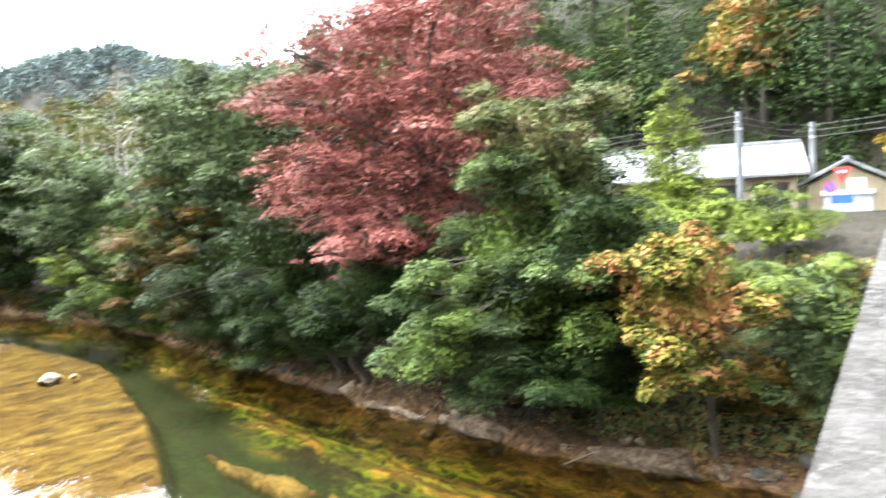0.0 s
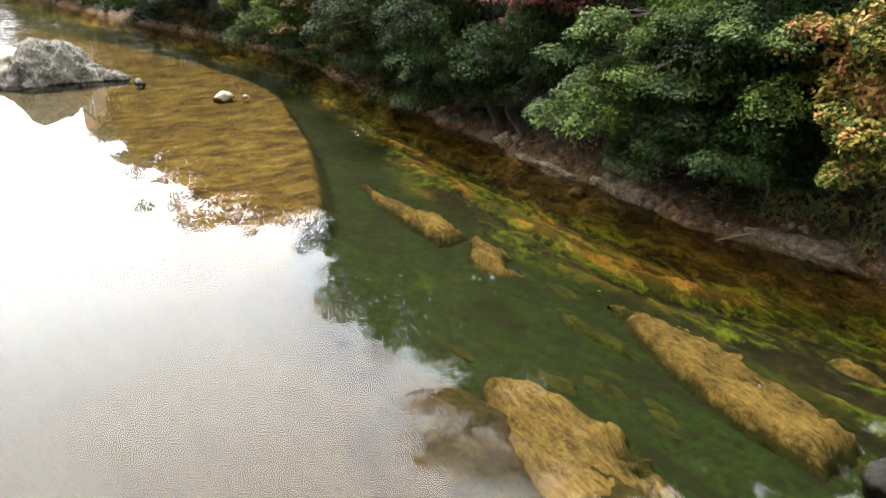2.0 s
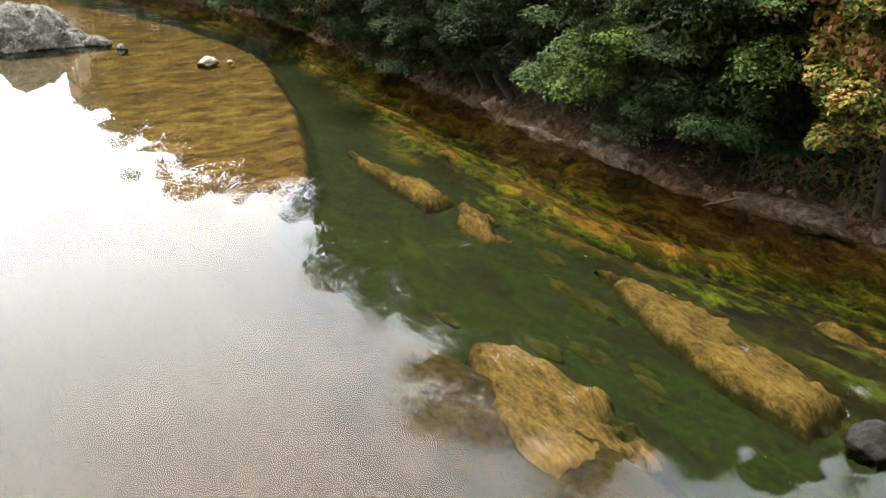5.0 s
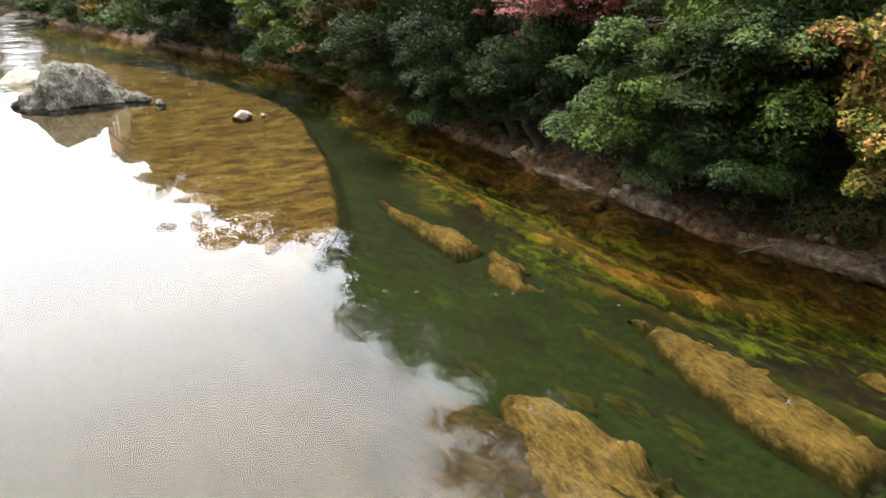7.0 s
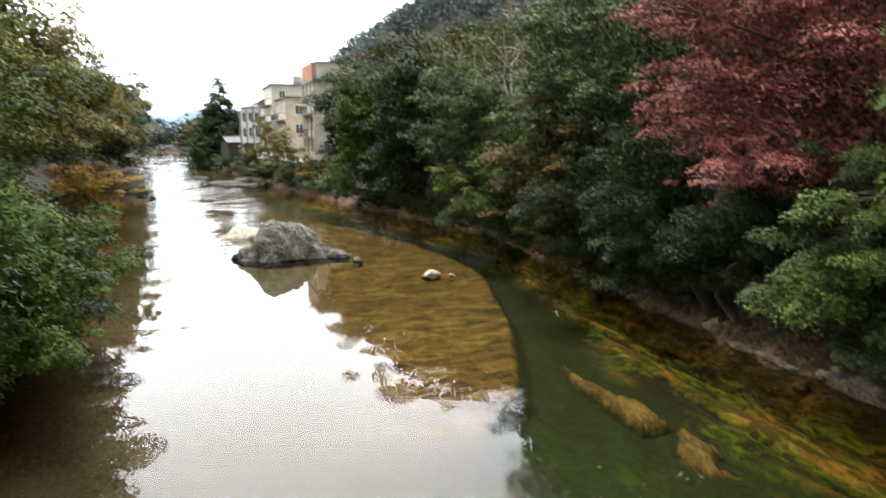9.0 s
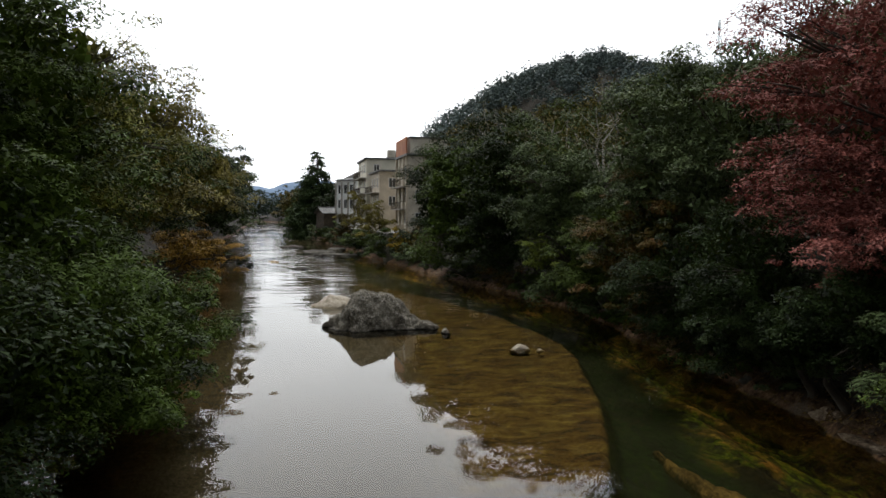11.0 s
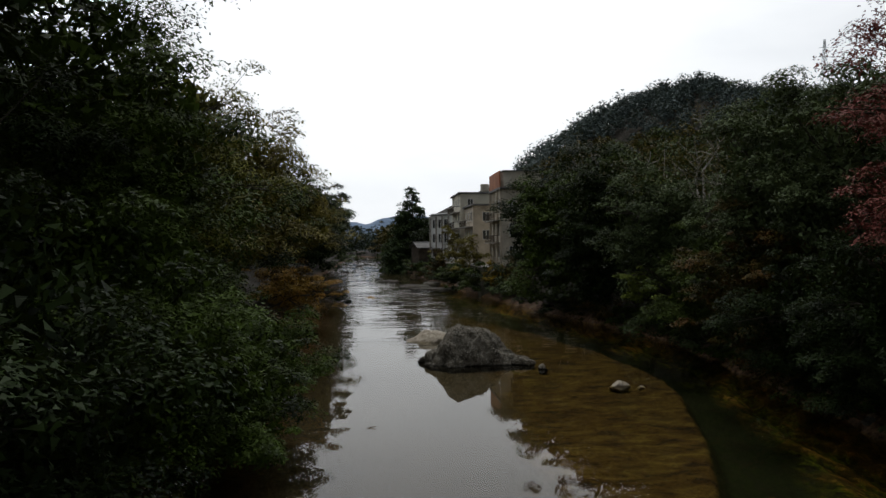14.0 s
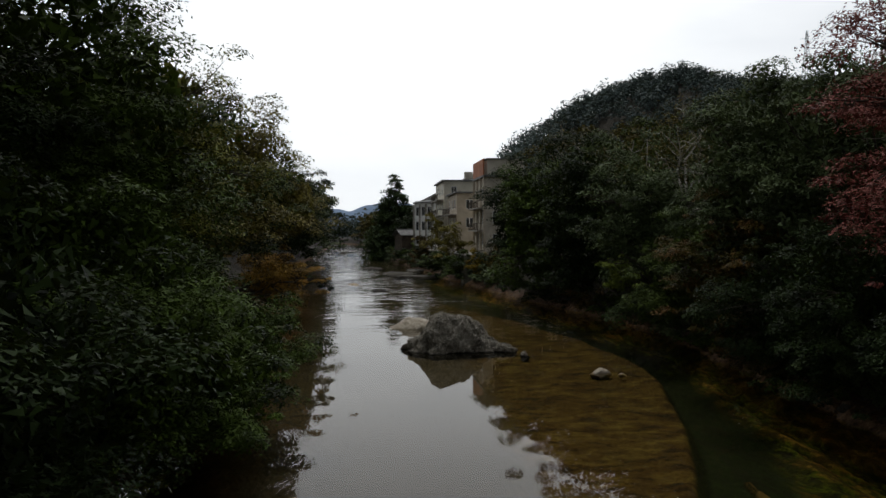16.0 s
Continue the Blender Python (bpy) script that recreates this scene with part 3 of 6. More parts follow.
def tree(name, at, centre, size, leaf, n, length, label, category="tree", k=40, clump=1.0, low=-0.75, trunk=0.16, bark=None,
         up=0.5, hang=0.0, width=0.5, flat=0.7, limbs=9, group="", extra=None, spread=0.38, core_leaf=1.9):
    """A broad-leaved tree or bush: a trunk with limbs that reach into a crown of leafy clumps.
    at: foot; centre, size: middle and half-widths of the crown, from the foot."""
    TREE_SEED[0] += 1
    rng = np.random.default_rng(TREE_SEED[0])
    ob = thing(name, at, label, category, group)
    if width < 0.6:
        n, length = int(n * 1.32), length * 0.8
    c, rad = crown_clumps(rng, centre, size, max(9, int(k * 0.75)), clump * 1.0, low, flat * 0.7)
    centre = np.asarray(centre, float)
    fork = np.array([centre[0] * 0.45, centre[1] * 0.45, max(0.5, centre[2] - size[2] * 0.55)])
    top = centre + [0, 0, size[2] * 0.5]
    bend = rng.normal(0, 0.15, 2) * max(1.0, fork[2] * 0.3)
    paths = [[(0, 0, -0.4, trunk * 1.35), (0, 0, 0.15, trunk * 1.1), (fork[0] * 0.5 + bend[0], fork[1] * 0.5 + bend[1], fork[2] * 0.55, trunk * 0.9),
              (*fork, trunk * 0.75), (*((fork + top) / 2 + rng.normal(0, 0.2, 3)), trunk * 0.45), (*top, trunk * 0.1)]]
    order = rng.permutation(len(c))[:limbs]
    for i in order:
        s = rng.random() * 0.8
        start = fork * (1 - s) + (fork + top) / 2 * s if s > 0.2 else fork * (0.75 + s)
        end = c[i]
        mid = (start + end) / 2 + [0, 0, 0.12 * np.linalg.norm(end - start)] + rng.normal(0, 0.12, 3)
        lr = min(trunk, 0.17)
        mid += rng.normal(0, 0.06, 3) * np.linalg.norm(end - start)
        paths.append([(*start, lr * 0.42), (*((start + mid) / 2 + rng.normal(0, 0.1, 3)), lr * 0.32), (*mid, lr * 0.24), (*end, lr * 0.06)])
        for _ in range(3):
            tip = end + rng.normal(0, 0.8, 3) * rad[i]
            paths.append([(*mid, trunk * 0.2), (*((mid + tip) / 2 + rng.normal(0, 0.1, 3)), trunk * 0.12), (*tip, trunk * 0.04)])
    part("trunk", tube_mesh("trunk", paths), bark or BARK, ob)
    p, face = clumped(rng, c, rad, n, up)
    # stray sprays between the clumps
    stray = rng.integers(0, n, n // 60)
    p[stray] += rng.normal(0, 0.16, (len(stray), 3)) * clump
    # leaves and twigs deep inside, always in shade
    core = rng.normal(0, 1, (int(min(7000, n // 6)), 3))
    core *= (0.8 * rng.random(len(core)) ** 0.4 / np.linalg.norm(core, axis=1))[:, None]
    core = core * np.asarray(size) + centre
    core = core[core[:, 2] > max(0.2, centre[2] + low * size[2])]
    v, t = leaf_cards(rng, p, face, length, width, spread, hang)
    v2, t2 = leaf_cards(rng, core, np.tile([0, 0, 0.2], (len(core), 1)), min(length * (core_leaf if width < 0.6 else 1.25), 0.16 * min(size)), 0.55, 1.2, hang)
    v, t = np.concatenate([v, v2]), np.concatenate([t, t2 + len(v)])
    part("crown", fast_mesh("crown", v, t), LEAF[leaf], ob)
    if extra:   # a second colour of leaves in part of the crown
        leaf2, share, lift = extra
        hi = c[:, 2] > np.quantile(c[:, 2], lift)
        p, face = clumped(rng, c[hi], rad[hi] * 1.05, int(n * share), up)
        v, t = leaf_cards(rng, p, face, length, width, spread, hang)
        part("autumn_foliage", fast_mesh("autumn_foliage", v, t), LEAF[leaf2], ob, "leaves turned to autumn colour")
    return ob


def conifer(name, at, height, radius, leaf, n, length, label, trunk=0.25, bare=0.15, group="", category="conifer", puff=1.0):
    """A conical tree: whorls of drooping boughs round one straight stem."""
    TREE_SEED[0] += 1
    rng = np.random.default_rng(TREE_SEED[0])
    ob = thing(name, at, label, category, group)
    paths = [[(0, 0, -0.5, trunk * 1.2), (0, 0, height * 0.3, trunk), (0.1, 0, height * 0.7, trunk * 0.55), (0, 0, height, trunk * 0.06)]]
    cs, rs = [], []
    level = height * bare
    while level < height * 0.97:
        f = 1 - (level / height - bare) / (1 - bare)
        reach = radius * (0.12 + 0.88 * f ** 0.85)
        for a in rng.random(max(4, int(8 * f) + 3)) * 2 * math.pi:
            ln = reach * (0.65 + 0.45 * rng.random())
            tip = np.array([math.cos(a) * ln, math.sin(a) * ln, level - 0.16 * ln + rng.normal(0, 0.2)])
            paths.append([(0, 0, level + 0.1 * ln, trunk * 0.22), (*(tip * [0.6, 0.6, 1] + [0, 0, 0.1 * ln]), trunk * 0.12), (*tip, trunk * 0.04)])
            for s in (0.45, 0.72, 0.95):
                cs.append((tip[0] * s, tip[1] * s, level + (tip[2] - level) * s))
                rs.append((0.25 * ln * puff + 0.18, 0.25 * ln * puff + 0.18, 0.12 * ln * puff ** 2 + 0.16))
        level += height * 0.045 + 0.12 * rng.random()
    part("trunk", tube_mesh("trunk", paths, 5), BARK, ob)
    p, face = clumped(rng, np.array(cs), np.array(rs), n, 0.5)
    v, t = leaf_cards(rng, p, face, length, 0.34, 0.7, 0.5)
    part("crown", fast_mesh("crown", v, t), LEAF[leaf], ob)
    return ob


# ---------------------------------------------------------------- the lie of the land
def smooth(v):
    v = np.clip(v, 0, 1)
    return v * v * (3 - 2 * v)


def bank_right(y):
    return np.interp(y, [-400, 0, 6, 11, 18, 28, 38, 52, 70, 88, 116, 140, 170, 200, 300, 450, 600],
                     [19, 18.2, 17.7, 16.8, 16.9, 18.3, 19.4, 21.2, 18.6, 16.2, 13.6, 12, 10, 8.6, 8, 2, -40])


def bank_left(y):
    return np.interp(y, [-400, 0, 20, 40, 60, 100, 170, 260, 430, 600], [-9, -8.2, -6.6, -7.4, -8.5, -10, -12.5, -13, -14, -60])


LATTICE = np.random.default_rng(41).random((8, 64, 64))


def wander(u, v, layer):
    """Smooth random height between 0 and 1 over a plane."""
    i, j = np.floor(u).astype(int), np.floor(v).astype(int)
    a, b = smooth(u - i), smooth(v - j)
    g = LATTICE[layer]
    return ((g[i % 64, j % 64] * (1 - a) + g[(i + 1) % 64, j % 64] * a) * (1 - b)
            + (g[i % 64, (j + 1) % 64] * (1 - a) + g[(i + 1) % 64, (j + 1) % 64] * a) * b)


def ribs(x, y):
    """Tilted beds of rock along the river: each rises steeply on the channel's side and falls gently towards the bank."""
    c = x - 0.6 * (bank_right(y) - 17) + 0.06 * y
    c = c + 1.5 * (wander(c * 0.45, y * 0.16, 0) - 0.5) + 0.45 * (wander(c * 1.6, y * 0.55, 1) - 0.5)
    out = 0.0
    for step, gain, layer in ((1.35, 0.62, 2), (0.62, 0.3, 3), (0.3, 0.14, 6)):
        f = c / step + layer * 0.37
        n = np.floor(f)
        f = f - n
        tooth = np.minimum(smooth(f / 0.16), 1 - 0.85 * f)
        out = out + gain * tooth * np.clip(2.1 * wander(n * 7.3 + 0.5, y * 0.3 / step ** 0.5 + n * 3.1, layer) - 0.35, 0, 1)
    return out + 0.12 * wander(x * 3.1, y * 2.3, 4) + 0.08 * wander(x * 6.5, y * 5.0, 5)


def shelf_edge(y):
    """Where the deep channel ends and the rocky shelf along the right bank begins."""
    return np.interp(y, [-20, 4, 10, 16, 22, 28, 36, 45, 60, 100, 400], [11, 12.6, 13.0, 13.4, 14.4, 15.9, 17.6, 18.6, 17.5, 9, -8])


def land(x, y):
    """Height of the ground; the water stands at 0."""
    x, y = np.broadcast_arrays(np.asarray(x, float), np.asarray(y, float))
    xr, xl = bank_right(y), bank_left(y)
    wob = 0.35 * np.sin(y * 0.9) + 0.22 * np.sin(y * 2.3 + 1) + 0.12 * np.sin(y * 5.1)
    dr, dl = x - xr - wob * 0.5, xl - x + wob * 0.6
    terrace = np.interp(y, [70, 110, 220, 300], [5.5, 4.2, 3.4, 2.5])
    right = np.interp(dr, [0, 0.35, 0.9, 1.8, 3.2, 5.2, 8, 40], [0, 0.3, 0.6, 1.15, 2.5, 4.7, 5.5, 5.5]) * terrace / 5.5
    foot = np.interp(y, [-100, 0, 40, 70, 110, 250], [46, 48, 48, 44, 36, 36])
    s = np.clip(x - foot, 0, None)
    hill = np.interp(y, [60, 115], [72, 36]) * (1 - np.exp(-s / 75))
    peak = 86 * smooth((x - 22) / 150) * smooth((y - 225) / 200) * (1 + 0.03 * np.sin(x * 0.045) + 0.02 * np.sin(x * 0.11))
    right = right + np.maximum(hill, peak)
    left = np.interp(dl, [0, 1, 3, 6, 10, 25, 60, 150, 900], [0, 0.5, 1.6, 3.2, 5.5, 14, 30, 48, 60])
    # the bed: a shoal, a deep channel towards the right bank, a weedy shelf beside it
    near_side = np.interp(y, [-20, 3, 6, 9, 12, 16, 18, 19.4, 22.6, 28, 32.5, 36, 40, 50, 60, 100, 400], [6, 7.2, 7.4, 6.9, 6.2, 6.4, 7.5, 8.8, 10.2, 12.3, 13.5, 14.6, 15.4, 15, 13.5, 2, -14])
    far_side = shelf_edge(y)
    deep = smooth((x - near_side) / 0.9) * (1 - smooth((x - far_side + 0.6) / 1.9)) * np.interp(y, [-10, 4, 55, 90], [0.8, 1, 1, 0.25])
    edge = np.clip(np.minimum(-dr, -dl) / 1.1, 0, 1)
    ripple = 0.03 * np.sin(x * 1.1 + 1.8 * np.sin(y * 0.43)) + 0.03 * np.sin(y * 0.8 + 1.5 * np.sin(x * 0.9))
    shelf = 0.62 * smooth((x - far_side) / 1.0)
    bed = -(0.06 + edge * (0.24 + ripple + shelf + 0.86 * deep))
    rocky = smooth((x - far_side + 0.5) / 1.4) * np.interp(y, [-20, 0, 55, 80], [0, 1, 1, 0])
    bed = np.minimum(bed + rocky * edge * (0.62 * ribs(x, y) - 0.2), -0.05)
    return np.where(dr > 0, right, np.where(dl > 0, left, bed))


def bed_masks(x, y):
    """For the river bed's colours: height of the rock beds, the weedy shelf, nearness of the right bank."""
    far_side = shelf_edge(y)
    d = bank_right(y) - x + 0.9 * (wander(x * 1.3, y * 0.7, 6) - 0.5)
    shelf = smooth((x - far_side + 0.7 + 1.2 * (wander(x * 0.9, y * 0.4, 7) - 0.5)) / 1.2)
    return ribs(x, y), shelf, np.interp(d, [0.1, 4.1], [1, 0])


def spaced(points):
    """Grid lines: rows of start and step, to the last point."""
    out = []
    for (a, step), (b, _) in zip(points[:-1], points[1:]):
        out.append(np.arange(a, b, step))
    return np.concatenate(out + [[points[-1][0]]])


gx = spaced([(-2600, 400), (-1000, 90), (-280, 22), (-60, 4), (-16, 1.0), (-10, 0.35), (7, 0.13), (19.5, 0.35), (26, 0.8), (40, 5), (280, 25), (640, 120), (1000, 400), (2600, 0)])
gy = spaced([(-1000, 100), (-200, 20), (-60, 5), (-10, 0.7), (2, 0.2), (32, 0.35), (60, 0.9), (130, 3), (250, 8), (480, 30), (900, 150), (3000, 0)])
MX, MY = np.meshgrid(gx, gy, indexing="ij")
MZ = land(MX, MY)
rng_land = np.random.default_rng(5)
MZ = MZ + np.where(MZ > 0.3, 0.07, 0.012) * rng_land.normal(0, 1, MZ.shape) * (np.abs(MX - 8) < 30) * (MY < 70)
nx, ny = MX.shape
quad = np.arange((nx - 1) * (ny - 1))
q0 = (quad // (ny - 1)) * ny + quad % (ny - 1)
tris = np.concatenate([np.stack([q0, q0 + ny, q0 + ny + 1], 1), np.stack([q0, q0 + ny + 1, q0 + 1], 1)])
ground_mesh = fast_mesh("ground", np.stack([MX, MY, MZ], -1).reshape(-1, 3), tris, True)
masks = np.stack([*bed_masks(MX, MY), np.ones_like(MX)], -1).reshape(-1, 4)
ground_mesh.color_attributes.new("bed", 'FLOAT_COLOR', 'POINT').data.foreach_set("color", masks.astype(np.float32).ravel())
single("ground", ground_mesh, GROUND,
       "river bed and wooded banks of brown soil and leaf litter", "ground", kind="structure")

bm = bmesh.new()
bmesh.ops.create_grid(bm, x_segments=2, y_segments=2, size=1)
bmesh.ops.transform(bm, matrix=Matrix.Translation((0, 250, 0)) @ Matrix.Diagonal((75, 420, 1, 1)), verts=bm.verts)
single("water", bm, WATER, "clear shallow river water reflecting the overcast sky", "river", kind="structure")

# far ridges; the haze of distance is put into their blue colour
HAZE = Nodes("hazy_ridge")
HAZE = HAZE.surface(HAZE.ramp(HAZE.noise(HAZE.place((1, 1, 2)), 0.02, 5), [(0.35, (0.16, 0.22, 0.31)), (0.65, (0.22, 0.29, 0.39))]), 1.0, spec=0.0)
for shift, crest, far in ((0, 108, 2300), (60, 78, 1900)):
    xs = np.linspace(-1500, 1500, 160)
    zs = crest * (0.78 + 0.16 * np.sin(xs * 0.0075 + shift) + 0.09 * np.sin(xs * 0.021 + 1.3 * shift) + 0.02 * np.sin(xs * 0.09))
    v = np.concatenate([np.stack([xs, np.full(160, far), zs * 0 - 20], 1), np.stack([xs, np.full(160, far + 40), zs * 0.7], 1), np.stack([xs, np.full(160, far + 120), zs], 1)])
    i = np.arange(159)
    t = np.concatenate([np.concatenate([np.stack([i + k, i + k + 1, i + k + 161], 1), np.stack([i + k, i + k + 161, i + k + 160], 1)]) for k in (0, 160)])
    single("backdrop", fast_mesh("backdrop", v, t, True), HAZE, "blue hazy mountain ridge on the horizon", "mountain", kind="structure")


# ---------------------------------------------------------------- bridge
def bridge():
    """The near side of the concrete bridge: deck, parapet and its weathered coping."""
    ob = thing("bridge", (0, 0, 0), "weathered grey concrete road bridge with a stained parapet", "bridge", kind="structure")
    turn = Matrix.Rotation(radians(12.8), 4, 'Z')
    rng = random.Random(3)
    for name, lo, hi in (("deck", (-16, -8.2, 5.0), (27, -0.5, 5.5)), ("parapet", (-16, -0.87, 5.5), (27, -0.52, 6.27)), ("beam", (-16, -1.2, 4.2), (27, -0.7, 5.0))):
        part(name, box(bmesh.new(), lo, hi, 0.02), CONCRETE, ob).matrix_local = turn
    # coping stones, each with worn edges
    x = -16.0
    while x < 26:
        bm = box(bmesh.new(), (x + 0.006, -0.92, 6.272), (x + 1.994, -0.468, 6.4), 0.014)
        part("coping_slab", bm, COPING, ob).matrix_local = turn @ Matrix.Translation((0, rng.uniform(-0.004, 0.004), rng.uniform(-0.003, 0.003)))
        x += 2.0
    return ob


COPING = rock_material("stained_coping", [(0.38, (0.012, 0.011, 0.009)), (0.47, (0.048, 0.044, 0.038)), (0.56, (0.092, 0.086, 0.078))], (0.112, 0.106, 0.098))
bridge()


# ---------------------------------------------------------------- rocks
def rock_mesh(size, seed, rough=0.12, levels=4, peak=0.0, planes=16, top=9.0, taper=0.0):
    """An angular stone cut by random planes, then weathered; peak pulls its top together, taper one end."""
    rng = np.random.default_rng(seed)
    cut = rng.normal(0, 1, (planes, 3))
    cut /= np.linalg.norm(cut, axis=1)[:, None]
    reach = rng.uniform(0.62, 1.0, planes)
    bm = bmesh.new()
    bmesh.ops.create_icosphere(bm, subdivisions=levels, radius=1.0)
    off = Vector((seed * 7.3, seed * 3.1, seed * 5.7))
    for v in bm.verts:
        d = v.co.normalized()
        dot = cut @ np.array(d)
        k = min(1.0, float((reach / np.maximum(dot, 1e-3)).min()))
        k *= 1 + rough * (noise.noise(d * 1.6 + off) + 0.6 * noise.noise(d * 4 + off) + 0.4 * noise.noise(d * 9 + off) + 0.25 * noise.noise(d * 20 + off))
        k *= 1 - rough * 0.7 * abs(noise.noise(d * 3.1 + off * 1.7)) - rough * 0.35 * abs(noise.noise(d * 8.3 + off))
        p = d * k
        pinch = (1 - peak * max(0.0, p.z)) * (1 - taper * p.y)
        z = p.z * size[2]
        z = z if z < top else top + (z - top) * 0.3
        v.co = Vector((p.x * size[0] * pinch, p.y * size[1] * (1 - peak * max(0.0, p.z)), z))
    for f in bm.faces:
        f.smooth = True
    return bm


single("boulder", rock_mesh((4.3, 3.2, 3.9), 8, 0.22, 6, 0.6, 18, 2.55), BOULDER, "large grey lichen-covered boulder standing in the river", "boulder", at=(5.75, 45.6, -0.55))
for at, size, seed, mat, label in (
        ((8.7, 44.5, -0.05), (0.95, 0.7, 0.6), 11, BOULDER, "grey rock leaning against the big boulder"),
        ((9.45, 42.6, -0.05), (0.32, 0.3, 0.34), 12, BOULDER, "small grey stone beside the boulder"),
        ((4.1, 56.5, -0.2), (2.1, 1.8, 1.0), 5, PALE_ROCK, "pale flat rock behind the big boulder"),
        ((12.1, 37.2, -0.1), (0.6, 0.45, 0.34), 7, PALE_ROCK, "small pale rock breaking the water"),
        ((13.1, 36.7, -0.08), (0.26, 0.16, 0.14), 8, PALE_ROCK, "small pale stone breaking the water"),
        ((17.3, 5.0, -0.2), (0.9, 0.7, 0.55), 9, DARK_ROCK, "dark wet rock at the water's edge")):
    single("rock", rock_mesh(size, seed, 0.18, 4, 0.25), mat, label, "rock", at=at)

# slabs under the water: tilted beds, steep and undercut on one side, sinking into the silt on the other
def slab_mesh(length, left, right, thick, seed, n=76):
    """left, right: half-widths at even steps from the nose to the tail."""
    u, v = np.meshgrid(np.linspace(-0.12, 1.12, n), np.linspace(-0.08, 1.06, n), indexing="ij")
    steps = np.linspace(0, 1, len(left))
    lo, hi = -np.interp(v, steps, left), np.interp(v, steps, right)
    x, y = lo + (hi - lo) * u, -v * length
    k = seed * 5.3
    fray = wander(x * 2.2 + k, y * 1.3 + 9, 0) + 0.5 * wander(x * 6 + k, y * 5 + 3, 1) - 0.75
    across = hi - lo
    d = np.minimum(u * across / 0.22, (1 - u) * across / 0.7)
    d = np.minimum(d, np.minimum(v + 0.01, 1.01 - v) * length / 0.45) + 0.7 * fray
    inside = np.clip(d, -0.6, 1)
    grain = wander(x * 8 + k, y * 0.9, 2) + 0.6 * wander(x * 19 + k, y * 1.7, 3) - 0.8
    crack = np.clip(1 - np.abs(wander(x * 1.7 + k, y * 0.8 + 5, 4) - 0.5) / 0.035, 0, 1) + 0.7 * np.clip(1 - np.abs(wander(x * 2.9 + k, y * 2.1, 5) - 0.5) / 0.03, 0, 1)
    z = thick * (1.25 * inside * (1.6 - 0.6 * np.abs(inside)) - 1.0) + (0.075 * grain + 0.05 * fray - 0.06 * crack) * (inside > 0) - 0.3 * thick * u
    pts = np.stack([x, y, z], -1).reshape(-1, 3)
    q = np.arange((n - 1) * (n - 1))
    q = (q // (n - 1)) * n + q % (n - 1)
    q = q[(inside.ravel()[q] > -0.59) | (inside.ravel()[q + n + 1] > -0.59)]
    return fast_mesh("submerged_rock", pts, np.concatenate([np.stack([q, q + n, q + n + 1], 1), np.stack([q, q + n + 1, q + 1], 1)]), True)


for nose, length, turn, left, right, thick, seed, label in (
        ((12.85, 11.1, -0.72), 6.4, -7.4, (0.08, 0.62, 0.95, 1.15, 0.8), (0.1, 0.75, 0.8, 0.75, 0.7), 0.36, 1, "long pointed ochre rock slab tilted under clear water"),
        ((7.75, 9.4, -0.3), 4.2, -6.3, (0.3, 0.5, 1.05, 1.3, 1.1), (0.25, 1.05, 1.2, 1.2, 0.9), 0.5, 2, "broad ochre rock slab with a ragged edge under clear water"),
        ((12.45, 23.2, -0.78), 6.2, -2.0, (0.1, 0.4, 0.45, 0.55, 0.6), (0.1, 0.2, 0.32, 0.75, 0.4), 0.32, 3, "narrow ochre rock slab under clear green water"),
        ((12.8, 16.9, -0.86), 2.9, -14.0, (0.1, 0.3, 0.75, 0.6, 0.4), (0.15, 0.5, 0.6, 0.4, 0.25), 0.35, 4, "short ochre rock slab under clear green water"),
        ((14.7, 7.7, -0.7), 4.2, -3.0, (0.05, 0.25, 0.32, 0.32, 0.3), (0.05, 0.3, 0.4, 0.4, 0.3), 0.35, 5, "narrow ledge of ochre rock under clear water"),
        ((11.9, 12.1, -1.05), 3.2, -6.0, (0.1, 0.4, 0.5, 0.45, 0.2), (0.15, 0.4, 0.5, 0.4, 0.2), 0.35, 6, "dim olive rock slab deep under green water")):
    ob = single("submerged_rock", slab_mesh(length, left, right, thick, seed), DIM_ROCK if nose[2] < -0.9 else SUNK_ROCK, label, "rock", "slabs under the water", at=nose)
    ob.rotation_euler = (0, 0, radians(turn))
single("rock", rock_mesh((0.55, 0.5, 0.42), 30, 0.16, 4), WET_ROCK, "dark wet rock breaking the water near the bridge", "rock", at=(10.55, 3.35, -0.1))

# dim stones strewn over the floor of the channel
rng = random.Random(71)
for i in range(13):
    y = rng.uniform(6, 24)
    x = float(np.interp(y, [4, 10, 16, 22, 28], [8.6, 8.2, 8.4, 11.4, 13.6])) + rng.random() ** 0.7 * 5.0
    r = rng.uniform(0.12, 0.34)
    ob = single("submerged_stone", rock_mesh((r, r * 2.6, r * 0.45), 300 + i, 0.25, 3), DIM_ROCK, "weedy stone on the river bed, darkened for the deep water", "stone", "stones on the river bed", at=(x, y, float(land(x, y)) - r * 0.12))
    ob.rotation_euler = (0, 0, rng.uniform(-0.3, 0.3))

# low shelves and stones far down the river
rng = random.Random(8)
for x, y, sx, sy in ((9.5, 122, 4.5, 2.0), (6.5, 131, 3.6, 1.6), (11, 140, 3, 2), (3, 150, 2.4, 1.2), (2.5, 92, 1.1, 0.6), (-8, 205, 1.2, 0.6), (-5, 265, 1.6, 0.8), (-6.4, 62, 0.9, 0.8)):
    single("rock", rock_mesh((sx, sy, 0.55), rng.randrange(40, 900), 0.3, 3), DARK_ROCK, "low dark rock shelf in the shallow river", "rock", "rocks down the river", at=(x, y, -0.12))


